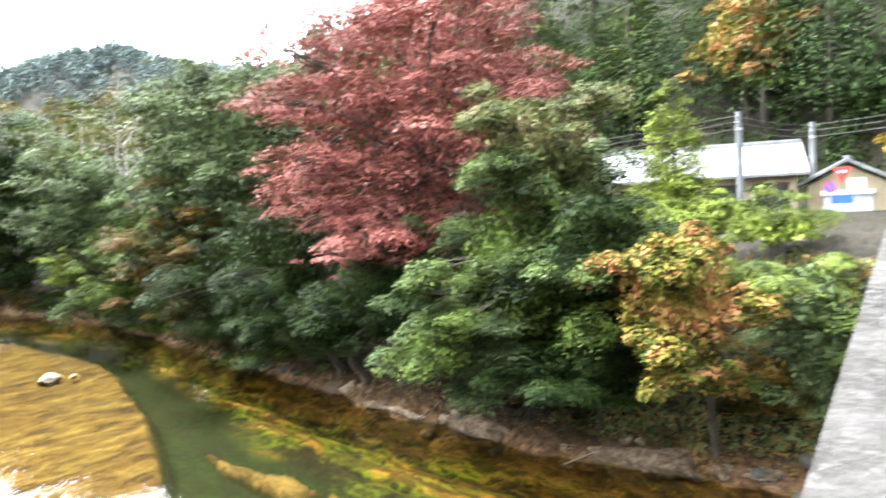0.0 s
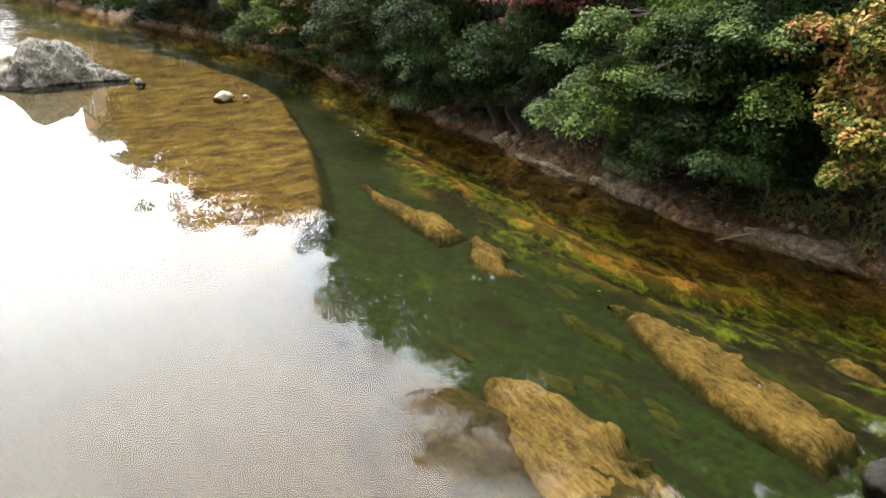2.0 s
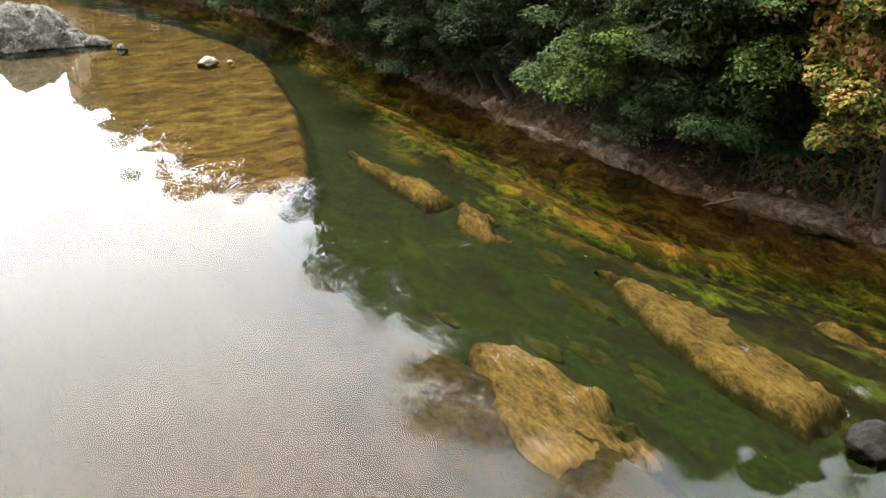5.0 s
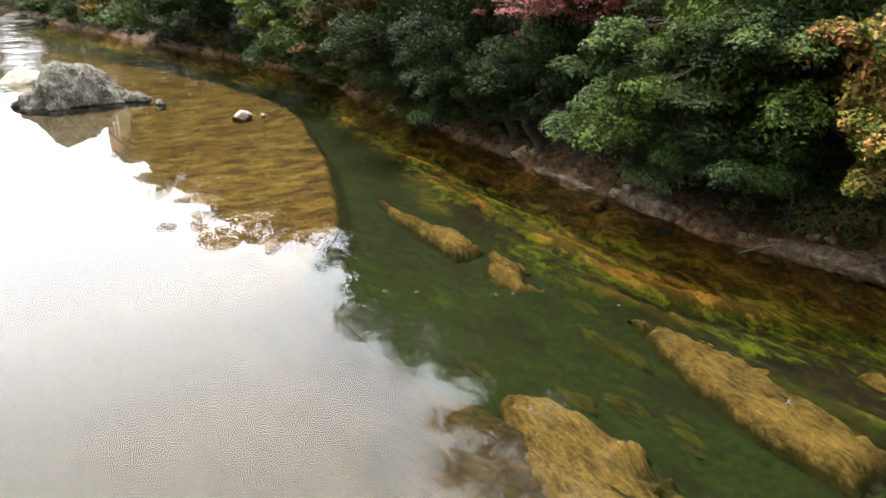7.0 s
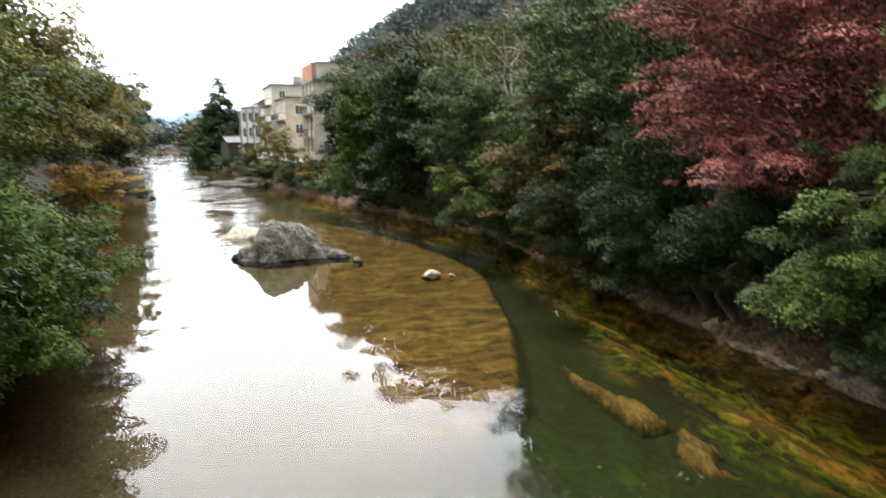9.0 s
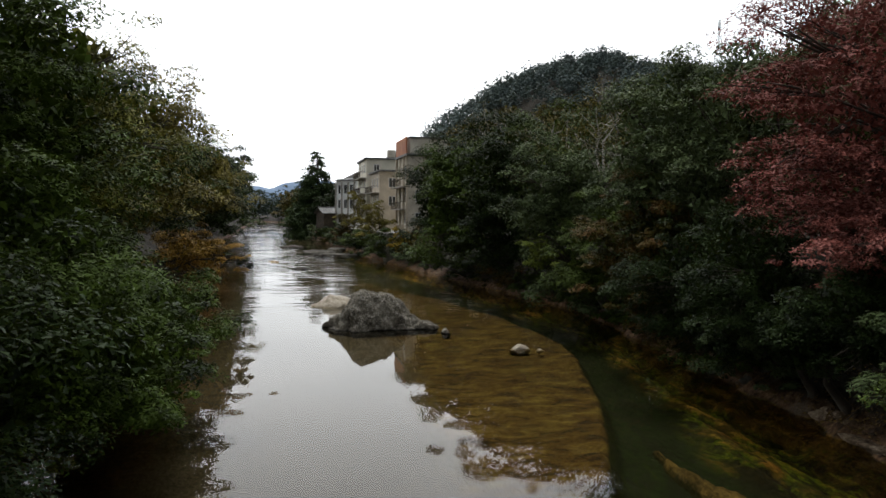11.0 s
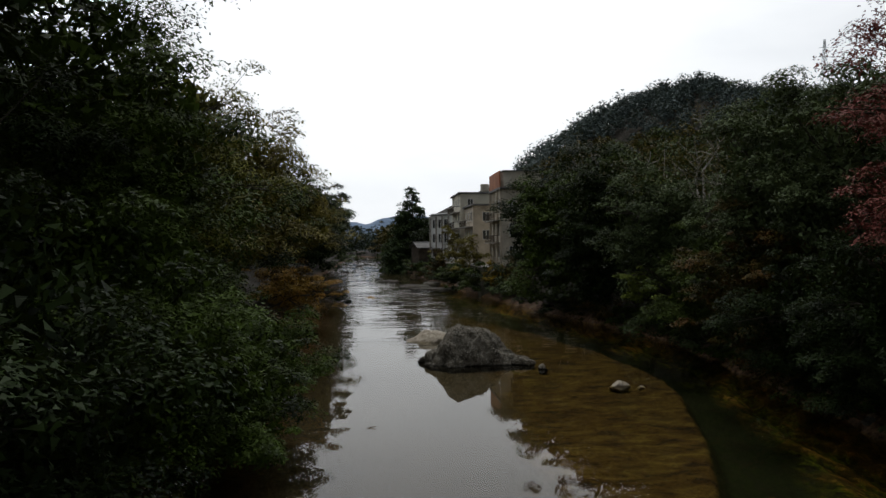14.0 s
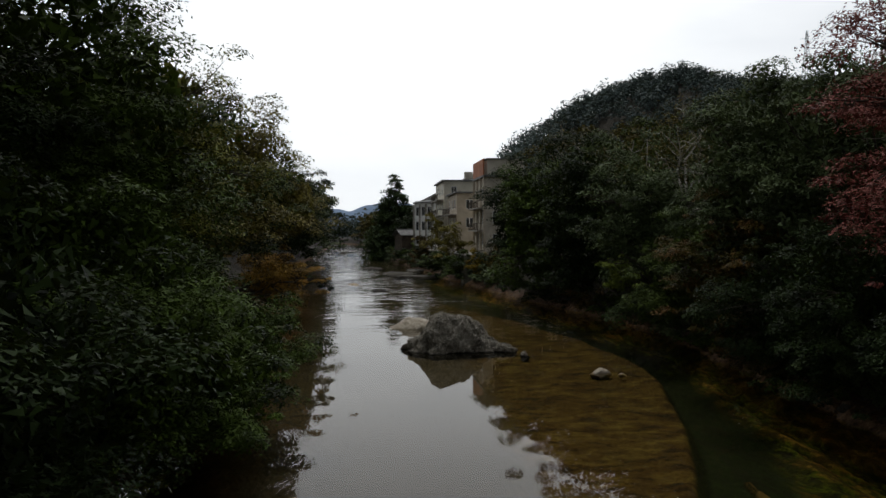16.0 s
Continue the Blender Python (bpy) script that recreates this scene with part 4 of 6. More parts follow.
# ---------------------------------------------------------------- buildings down the river
def building(name, corner, size, wall, label, river_rows, side_rows=(), roof=ROOFING, parapet=0.5):
    """A concrete building. corner: its near river corner at the ground; size: depth away from the river, length along it, height.
    river_rows: for each storey sill height, window height and spans along the river front; side_rows: the same along the near gable."""
    ob = thing(name, corner, label, "building")
    dx, dy, h = size
    t = 0.3

    def face(along, rows, put):
        """One wall as piers and bands round its openings, with a window set into each opening."""
        cuts = sorted({0.0, h} | {z for r in rows for z in (r[0], r[0] + r[1])})
        for z0, z1 in zip(cuts[:-1], cuts[1:]):
            spans = next((r[2] for r in rows if abs(r[0] - z0) < 1e-6), ())
            a = 0.0
            for s0, s1 in [*spans, (along, along)]:
                if s0 - a > 0.01:
                    put("wall", a, z0, s0, z1, 0.0, t, wall)
                a = s1
            for s0, s1 in spans:
                put("window", s0, z0, s1, z1, 0.0, t, None)

    def river(nm, a0, z0, a1, z1, d0, d1, mat):
        piece(nm, (d0, a0, z0), (d1, a1, z1), mat, 1)

    def gable(nm, a0, z0, a1, z1, d0, d1, mat):
        piece(nm, (a0 + t, d0, z0), (a1 + t, d1, z1), mat, 0)

    def piece(nm, lo, hi, mat, axis):
        if nm == "wall":
            part("wall", box(bmesh.new(), lo, hi), mat, ob)
            return
        glass = part("window", box(bmesh.new(), (lo[0] + 0.06, lo[1], lo[2]) if axis else (lo[0], lo[1] + 0.06, lo[2]),
                                   (lo[0] + 0.1, hi[1], hi[2]) if axis else (hi[0], lo[1] + 0.1, hi[2])), GLASS, ob)
        bm = bmesh.new()
        w = 0.07
        c = [lo[axis], hi[axis]]
        for b0, b1, z0, z1 in ((c[0], c[0] + w, lo[2], hi[2]), (c[1] - w, c[1], lo[2], hi[2]), (c[0] + w, c[1] - w, lo[2], lo[2] + w), (c[0] + w, c[1] - w, hi[2] - w, hi[2]),
                               ((c[0] + c[1]) / 2 - w / 2, (c[0] + c[1]) / 2 + w / 2, lo[2] + w, hi[2] - w)):
            box(bm, (lo[0] + 0.01, b0, z0) if axis else (b0, lo[1] + 0.01, z0), (lo[0] + 0.058, b1, z1) if axis else (b1, lo[1] + 0.058, z1))
        part("frame", bm, PAINT_WHITE, glass, "pale window frame")
        sill = (lo[0] - 0.1, lo[1] - 0.1, lo[2] - 0.1) if axis else (lo[0] - 0.1, lo[1] - 0.1, lo[2] - 0.1)
        top = (lo[0] - 0.003, hi[1] + 0.1, lo[2]) if axis else (hi[0] + 0.1, lo[1] - 0.003, lo[2])
        part("sill", box(bmesh.new(), sill, top), wall, glass)

    face(dy, river_rows, river)
    face(dx - t, side_rows, gable)
    part("back_wall", box(bmesh.new(), (dx - t, t, 0), (dx, dy, h)), wall, ob)
    part("end_wall", box(bmesh.new(), (t, dy - t, 0), (dx - t, dy, h)), wall, ob)
    for z in [0.05] + [r[0] - 0.9 for r in river_rows[1:]]:
        part("floor", box(bmesh.new(), (t, t, z - 0.2), (dx - t, dy - t, z)), CONCRETE, ob)
    part("roof", box(bmesh.new(), (-0.35, -0.35, h), (dx + 0.3, dy + 0.3, h + 0.28), 0.03), roof, ob, "grey roof slab")
    if parapet:
        bm = bmesh.new()
        for lo, hi in (((0, 0, 0), (0.2, dy, parapet)), ((0.2, 0, 0), (dx, 0.2, parapet)), ((dx - 0.2, 0.2, 0), (dx, dy, parapet)), ((0.2, dy - 0.2, 0), (dx - 0.2, dy, parapet))):
            box(bm, (lo[0], lo[1], h + 0.28), (hi[0], hi[1], h + 0.28 + hi[2]))
        part("roof_parapet", bm, wall, ob)
    return ob


def hip_house(name, at, size, wall, roof, label, turn=0.0, eave=0.7, rise=1.6, ridge=0.5, base=0.0):
    """A low house: walls with a doorway band, an overhanging roof with ribs."""
    ob = thing(name, at, label, "house")
    ob.rotation_euler = (0, 0, radians(turn))
    lx, ly, h = size
    bm = box(bmesh.new(), (-lx / 2, -ly / 2, base), (lx / 2, ly / 2, h))
    part("wall", bm, wall, ob)
    bm = bmesh.new()
    ex, ey = lx / 2 + eave, ly / 2 + eave
    rx = lx / 2 * ridge + (eave if ridge >= 1 else 0)
    th = 0.14
    pts = [(-ex, -ey, h), (ex, -ey, h), (ex, ey, h), (-ex, ey, h), (-rx, 0, h + rise), (rx, 0, h + rise)]
    up = [bm.verts.new((x, y, z + th)) for x, y, z in pts]
    dn = [bm.verts.new(p) for p in pts]
    gabled = ridge >= 1
    for a in ((0, 1, 5, 4), (2, 3, 4, 5)) + (() if gabled else ((1, 2, 5), (3, 0, 4))):
        bm.faces.new([up[i] for i in a])
        bm.faces.new([dn[i] for i in reversed(a)])
    for a, b in ((0, 1), (2, 3)) + (((1, 5), (5, 2), (3, 4), (4, 0)) if gabled else ((1, 2), (3, 0))):
        bm.faces.new((dn[a], dn[b], up[b], up[a]))
    if gabled:   # wall triangles under the ridge at both ends
        peak = rise * (ly / 2) / ey
        for sx in (-1, 1):
            gb = bmesh.new()
            v = [gb.verts.new((sx * d, y, z)) for d in (lx / 2 - 0.15, lx / 2) for y, z in ((-ly / 2, h), (ly / 2, h), (0, h + peak))]
            for f in ((0, 1, 2), (3, 4, 5), (0, 1, 4, 3), (1, 2, 5, 4), (2, 0, 3, 5)):
                gb.faces.new([v[i] for i in f])
            bmesh.ops.recalc_face_normals(gb, faces=gb.faces)
            part("gable", gb, wall, ob)
    rf = part("roof", bm, roof, ob)
    ribs = bmesh.new()
    k = int(ex * 2 / 0.45)
    for i in range(k + 1):
        x = -ex + 2 * ex * i / k
        reach = 1.0 if abs(x) <= rx else max(0.05, (ex - abs(x)) / (ex - rx))
        for s in (-1, 1):
            bot, top = Vector((x, s * ey, h + th)), Vector((x, s * ey * (1 - reach), h + th + rise * reach))
            bmesh.ops.create_cone(ribs, segments=5, radius1=0.035, radius2=0.035, depth=(top - bot).length, cap_ends=True,
                                  matrix=Matrix.Translation((bot + top) / 2) @ (top - bot).to_track_quat('Z', 'Y').to_matrix().to_4x4())
    part("rib", ribs, roof, rf)
    part("ridge_cap", box(bmesh.new(), (-rx, -0.14, h + rise + 0.02), (rx, 0.14, h + rise + th + 0.14), 0.04), roof, rf)
    return ob


def balcony(ob, lo, hi, z, bars=10):
    """A slab on the river front with a railing."""
    slab = part("balcony", box(bmesh.new(), (-1.1, lo, z - 0.15), (-0.004, hi, z)), CONCRETE, ob)
    bm = bmesh.new()
    box(bm, (-1.08, lo, z + 0.95), (-1.02, hi, z + 1.02))
    for i in range(bars):
        y = lo + (hi - lo) * (i + 0.5) / bars
        box(bm, (-1.07, y - 0.025, z), (-1.03, y + 0.025, z + 0.95))
    for y in (lo, hi - 0.05):
        box(bm, (-1.0, y, z + 0.95), (-0.01, y + 0.05, z + 1.02))
    part("railing", bm, TIMBER, slab, "dark railing")


def even(n, lo, hi, w):
    step = (hi - lo) / n
    return [(lo + step * (i + 0.5) - w / 2, lo + step * (i + 0.5) + w / 2) for i in range(n)]


inn = building("riverside_building", (16.4, 164, 3.6), (9, 8.2, 10.0), PALE_WALL, "white three-storey building with large dark windows over the river",
               [(0.8, 2.1, even(3, 0.5, 7.9, 1.9)), (4.0, 2.0, even(3, 0.5, 7.9, 1.9)), (7.2, 2.0, even(3, 0.5, 7.9, 1.9))], [(4.0, 1.8, even(2, 0.8, 7.6, 1.8)), (7.2, 1.8, even(2, 0.8, 7.6, 1.8))], parapet=0.25)
inn.rotation_euler = (0, 0, radians(26))
for y in (0.1, 2.65, 5.3, 7.9):
    part("pillar", box(bmesh.new(), (-0.5, y, -2.6), (-0.2, y + 0.25, 9.8)), CONCRETE, inn)
hut = hip_house("hut", (11.3, 173, 3.2), (4.5, 4.0, 3.2), TIMBER, ROOFING, "small dark timber hut with a grey roof on the terrace", turn=20, ridge=1.0, rise=1.3, eave=0.5)
hotel = building("riverside_building", (15.3, 135, 4.0), (10, 14, 12.2), CREAM, "cream four-storey hotel with a flat roof and rusty balconies",
                 [(0.9, 1.8, even(3, 1, 13, 1.8)), (4.0, 1.8, even(3, 1, 13, 1.8)), (7.1, 1.8, even(3, 1, 13, 1.8)), (9.9, 1.6, even(3, 1, 13, 1.6))],
                 [(4.0, 1.5, [(4.2, 5.6), (6.6, 7.9)]), (9.9, 1.4, [(1.0, 2.0)])], parapet=0.0)
for z in (3.1, 6.2, 9.0):
    balcony(hotel, 0.6, 13.4, z, 24)
annexe = building("riverside_building", (15.9, 122, 4.0), (9, 12, 9.4), TAN, "tan weathered annexe with small windows and a lean-to roof",
                  [(0.9, 1.7, even(3, 1, 11, 1.5)), (3.9, 1.7, even(3, 1, 11, 1.5)), (6.9, 1.6, even(3, 1, 11, 1.5))], [(3.9, 1.6, [(1.2, 2.4), (4.6, 5.8)]), (6.9, 1.5, [(1.2, 2.4), (4.6, 5.8)])], parapet=0.0)
balcony(annexe, 0.5, 11.5, 6.1, 20)
balcony(annexe, 0.5, 11.5, 3.1, 20)
tower = building("riverside_building", (17.9, 106, 4.2), (12, 10, 10.7), PLASTER, "tall stained concrete hotel block with a rusty roof screen",
                 [(1.0, 1.8, even(2, 0.8, 9.2, 2.2)), (4.2, 1.8, even(2, 0.8, 9.2, 2.2)), (7.4, 1.8, even(2, 0.8, 9.2, 2.2))],
                 [(1.0, 1.7, [(0.7, 1.6)]), (4.2, 1.7, [(0.7, 1.6), (5, 6.2)]), (7.4, 1.7, [(0.7, 1.6), (5, 6.2)])], parapet=0.0)
for z in (3.2, 6.4):
    balcony(tower, 0.4, 9.6, z, 18)
for y in (0.0, 3.2, 6.5, 9.7):
    part("pier", box(bmesh.new(), (-0.3, y, 0), (-0.004, y + 0.3, 10.7)), TAN, tower)
part("roof_screen", box(bmesh.new(), (-0.3, 0.2, 10.99), (-0.15, 9.8, 13.3), 0.02), RUST, tower, "rusty orange sheet-metal screen")
room = part("roof_room", box(bmesh.new(), (0.3, 0.3, 10.985), (5.6, 9.5, 13.2), 0.03), PLASTER, tower)
part("roof_edge", box(bmesh.new(), (0.15, 0.15, 13.2), (5.8, 9.7, 13.36), 0.02), ROOFING, room)
for x, y, h in ((20.4, 140, 4.0),):
    tank = thing("water_tank", (x, y, 16.48), "pale rooftop water tank on the hotel roof", "water tank")
    part("tank_body", box(bmesh.new(), (-0.7, -0.7, 0.5), (0.7, 0.7, 1.8), 0.08), PLASTER, tank)
    for sx in (-0.8, 0.7):
        for sy in (-0.8, 0.7):
            part("leg", box(bmesh.new(), (sx, sy, 0), (sx + 0.1, sy + 0.1, 0.5)), STEEL, tank)


long_house = hip_house("house", (40.9, 18.6, 5.3), (9.4, 4.6, 2.2), OCHRE, ROOF_METAL, "long low house with a pale metal roof beyond the trees", turn=-64, ridge=1.0, rise=1.65, eave=0.5)
for x in (-3.4, -1.1, 1.2, 3.5):
    win = part("window", box(bmesh.new(), (x - 0.8, -2.36, 0.7), (x + 0.8, -2.303, 1.8)), GLASS, long_house)
    bm = bmesh.new()
    for lo, hi in (((x - 0.85, 0.63), (x + 0.85, 0.7)), ((x - 0.85, 1.8), (x + 0.85, 1.87)), ((x - 0.04, 0.7), (x + 0.04, 1.8))):
        box(bm, (lo[0], -2.4, lo[1]), (hi[0], -2.362, hi[1]))
    part("frame", bm, TIMBER, win)

# the small shed with a roller shutter at the end of the bridge
shed = hip_house("shed", (43.6, 11.7, 4.7), (3.2, 3.6, 2.2), OCHRE, ROOF_METAL, "small ochre shed with a grey roller shutter", turn=194, ridge=1.0, rise=1.15, eave=0.4)
door = part("shutter", box(bmesh.new(), (1.604, -1.1, 0.05), (1.64, 1.1, 1.65)), SHUTTER, shed, "grey roller shutter")
for i in range(13):
    part("slat", box(bmesh.new(), (1.641, -1.08, 0.08 + i * 0.12), (1.66, 1.08, 0.176 + i * 0.12), 0.006), SHUTTER, door)
part("shutter_box", box(bmesh.new(), (1.604, -1.2, 1.66), (1.8, 1.2, 1.9), 0.02), PAINT_WHITE, shed, "white shutter housing")

# road signs on a post before the shed
sign = thing("road_sign", (34.6, 9.35, 5.15), "road signs in red, blue and white on a grey post", "road sign")
sign.rotation_euler, sign.scale = (0, 0, radians(196)), (0.82, 0.82, 0.9)
part("post", tube_mesh("post", [[(0, 0, -0.3, 0.04), (0, 0, 2.9, 0.04)]], 10), POLE, sign)


def plate(name, points, mat, at, depth=0.03, parent=None, label=""):
    """A flat plate with the given outline, facing along x."""
    bm = bmesh.new()
    f = bm.faces.new([bm.verts.new((0, y, z)) for y, z in points])
    out = bmesh.ops.extrude_face_region(bm, geom=[f])
    bmesh.ops.translate(bm, vec=(depth, 0, 0), verts=[g for g in out["geom"] if isinstance(g, bmesh.types.BMVert)])
    bmesh.ops.recalc_face_normals(bm, faces=bm.faces)
    ob = part(name, bm, mat, parent, label)
    ob.location = at
    return ob


def circle(r, n=24):
    return [(r * math.cos(2 * math.pi * i / n), r * math.sin(2 * math.pi * i / n)) for i in range(n)]


disc = plate("round_sign", circle(0.3), PAINT_RED, (0.05, -0.62, 1.95), parent=sign, label="round blue sign with a red rim")
plate("face", circle(0.24), PAINT_BLUE, (0.034, 0, 0), 0.012, disc)
plate("stripe", [(-0.2, 0.15), (-0.15, 0.2), (0.2, -0.15), (0.15, -0.2)], PAINT_RED, (0.05, 0, 0), 0.008, disc)
tri = plate("triangle_sign", [(-0.45, 0.38), (0.45, 0.38), (0, -0.38)], PAINT_RED, (0.05, -0.05, 2.45), parent=sign, label="red inverted triangle sign")
plate("bar", [(-0.2, 0.12), (0.2, 0.12), (0.2, 0.22), (-0.2, 0.22)], PAINT_WHITE, (0.034, 0, 0), 0.008, tri)
plate("board", [(-0.4, -0.3), (0.4, -0.3), (0.4, 0.3), (-0.4, 0.3)], PAINT_WHITE, (0.05, 0.62, 2.0), parent=sign, label="white board")
plate("arrow_sign", [(-0.5, -0.2), (0.5, -0.2), (0.5, 0.2), (-0.5, 0.2)], PAINT_BLUE, (0.05, -0.05, 1.35), parent=sign, label="blue rectangular sign")


# ---------------------------------------------------------------- trees
def grow(name, foot, crown, size, leaf, n, length, label, pull=1.0, **more):
    """A tree with its foot on the ground at x, y and the middle of its crown at a place of the world.
    pull below 1 brings the tree and its leaning crown nearer to the bridge."""
    if pull < 1:
        crown = (crown[0] * pull, crown[1] * pull, 7 + (crown[2] - 7) * pull)
        size, length = tuple(s * pull for s in size), length * pull
        foot = (max(float(bank_right(foot[1] * pull)) + 0.8, foot[0] * pull), foot[1] * pull)
    z = float(land(*foot))
    return tree(name, (*foot, z), (crown[0] - foot[0], crown[1] - foot[1], crown[2] - z), size, leaf, n, length, label, **more)


# right bank, from the bridge on
grow("maple_tree", (26.0, 25.6), (25.7, 25.1, 11.1), (7.0, 7.0, 7.6), "red", 84000, 0.2, "tall maple in deep red autumn leaf on the river bank", k=440, clump=1.25, low=-0.75, trunk=0.34, flat=0.5, limbs=40, up=0.7, pull=0.86)
grow("maple_tree", (22.6, 22.5), (20.6, 21.6, 5.7), (3.4, 2.6, 1.1), "red", 9500, 0.15, "low spreading bough of a red maple over the bank", k=60, clump=0.6, trunk=0.12, flat=0.5, limbs=12, up=0.6, pull=0.87)
grow("broadleaf_tree", (21.9, 15.4), (20.4, 14.5, 4.7), (3.55, 3.4, 3.6), "mid", 38000, 0.15, "leafy mid-green tree leaning over the water", k=70, clump=0.9, low=-0.95, trunk=0.12, limbs=16, pull=0.87, extra=("grey", 0.4, 0.35))
grow("broadleaf_tree", (19.6, 15.8), (16.5, 15.0, 2.9), (1.9, 2.4, 1.7), "grey", 15000, 0.14, "low pale green boughs of a tree over the bank", k=40, clump=0.7, low=-0.9, trunk=0.07, limbs=10)
grow("broadleaf_tree", (22.8, 16.2), (21.6, 15.3, 8.9), (2.3, 2.2, 2.2), "pale", 10800, 0.168, "tree with fading yellow-green leaves above the bank", k=36, clump=0.75, trunk=0.15, limbs=14, extra=("mid", 0.5, 0.0), pull=0.87)
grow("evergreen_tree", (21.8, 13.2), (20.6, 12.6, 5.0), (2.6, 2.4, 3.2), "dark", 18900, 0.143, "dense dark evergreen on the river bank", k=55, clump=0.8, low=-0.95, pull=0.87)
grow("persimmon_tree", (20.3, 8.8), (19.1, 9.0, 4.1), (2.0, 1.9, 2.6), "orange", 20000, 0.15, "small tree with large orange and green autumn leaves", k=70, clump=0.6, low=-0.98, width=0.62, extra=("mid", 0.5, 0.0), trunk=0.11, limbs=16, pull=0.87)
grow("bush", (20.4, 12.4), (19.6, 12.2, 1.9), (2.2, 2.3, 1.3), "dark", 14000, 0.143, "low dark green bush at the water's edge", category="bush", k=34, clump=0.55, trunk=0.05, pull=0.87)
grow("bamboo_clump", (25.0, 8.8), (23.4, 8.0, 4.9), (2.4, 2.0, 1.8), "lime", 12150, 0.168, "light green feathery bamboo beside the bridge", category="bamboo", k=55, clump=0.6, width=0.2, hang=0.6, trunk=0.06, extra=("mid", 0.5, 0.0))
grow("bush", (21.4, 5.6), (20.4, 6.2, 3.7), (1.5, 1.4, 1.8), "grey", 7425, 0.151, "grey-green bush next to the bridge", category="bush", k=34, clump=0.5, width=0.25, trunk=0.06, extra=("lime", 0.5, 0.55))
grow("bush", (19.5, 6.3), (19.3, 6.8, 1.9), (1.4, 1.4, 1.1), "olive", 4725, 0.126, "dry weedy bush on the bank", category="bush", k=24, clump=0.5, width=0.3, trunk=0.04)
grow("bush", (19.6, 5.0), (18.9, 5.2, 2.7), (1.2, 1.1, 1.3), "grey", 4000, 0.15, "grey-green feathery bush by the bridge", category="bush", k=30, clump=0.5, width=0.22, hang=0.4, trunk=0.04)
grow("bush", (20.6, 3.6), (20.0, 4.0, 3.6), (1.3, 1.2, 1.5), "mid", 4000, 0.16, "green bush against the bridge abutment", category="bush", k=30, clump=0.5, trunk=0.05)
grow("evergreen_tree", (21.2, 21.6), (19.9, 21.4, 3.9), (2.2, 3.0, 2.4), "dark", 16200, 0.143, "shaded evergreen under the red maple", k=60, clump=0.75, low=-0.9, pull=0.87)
# dark leaf colour on these two stands in for shade under the maple
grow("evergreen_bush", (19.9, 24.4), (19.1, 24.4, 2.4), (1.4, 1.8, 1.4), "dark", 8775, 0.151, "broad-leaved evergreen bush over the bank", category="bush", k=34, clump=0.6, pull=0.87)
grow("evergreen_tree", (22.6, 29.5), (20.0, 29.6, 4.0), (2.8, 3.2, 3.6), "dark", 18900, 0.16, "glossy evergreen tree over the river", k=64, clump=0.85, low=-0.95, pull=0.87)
grow("evergreen_bush", (21.3, 26.8), (19.6, 27.2, 2.0), (1.2, 1.8, 1.3), "grey", 6750, 0.151, "grey-green bush hanging over the water", category="bush", k=30, clump=0.55, pull=0.87)
grow("evergreen_tree", (22.8, 31.8), (20.8, 31.6, 9.4), (3.0, 3.0, 6.4), "grey", 16000, 0.2, "tall grey-green tree close to the red maple", k=90, clump=0.95, low=-0.95, trunk=0.2)
grow("evergreen_tree", (23.4, 36.4), (19.8, 36.2, 9.8), (3.4, 3.6, 5.8), "grey", 18000, 0.2, "tall grey-green tree leaning out over the river", k=95, clump=0.95, low=-0.9, trunk=0.2)
grow("evergreen_tree", (24.0, 34.0), (20.6, 34.2, 3.6), (3.0, 3.6, 3.6), "dark", 18900, 0.168, "dark evergreen tree on the bank", k=64, clump=0.9, low=-0.95, pull=0.87)
grow("broadleaf_tree", (24.2, 40.6), (21.6, 40.3, 4.4), (4.2, 4.4, 4.2), "olive", 29700, 0.176, "spreading tree with olive leaves turning russet", k=95, clump=0.9, low=-0.9, trunk=0.2, limbs=20, flat=0.5, pull=0.9)
grow("evergreen_tree", (25.5, 47.5), (22.0, 47.8, 4.2), (3.4, 3.8, 4.4), "mid", 20250, 0.185, "dense green tree at the water", k=70, clump=0.95, low=-0.95, pull=0.9)
grow("broadleaf_tree", (31.5, 50.5), (28.6, 50.0, 11.2), (5.4, 5.0, 6.2), "grey", 20000, 0.27, "tall grey-green tree behind the bank", k=85, clump=1.2, trunk=0.26, pull=0.9)
grow("evergreen_tree", (24.6, 56.5), (21.8, 56.5, 7.2), (4.4, 4.2, 7.0), "grey", 22000, 0.25, "tall grey-green evergreen over the river", k=110, clump=1.15, low=-0.97, trunk=0.26, pull=0.9)
grow("evergreen_tree", (23.3, 65.5), (19.8, 66.0, 8.0), (4.2, 4.4, 7.8), "dark", 22000, 0.27, "tall dark evergreen over the river", k=110, clump=1.25, low=-0.97, trunk=0.28, pull=0.94)
grow("evergreen_tree", (22.0, 76.5), (18.4, 77.5, 7.8), (4.0, 4.6, 7.4), "laurel", 20000, 0.3, "tall evergreen tree leaning over the river", k=110, clump=1.3, low=-0.97, trunk=0.28, pull=0.94)
grow("evergreen_tree", (21.6, 86.0), (18.5, 86.0, 8.8), (3.6, 4.2, 6.4), "dark", 14000, 0.32, "tall dark evergreen beside the hotel", k=90, clump=1.3, low=-0.97, trunk=0.26, pull=0.94)
grow("vine_bush", (21.6, 53.2), (18.9, 53.2, 3.9), (1.3, 1.3, 1.5), "lime", 2600, 0.24, "bright yellow-green leafy spray on dark trees", category="bush", k=22, clump=0.6, hang=0.4, pull=0.9)
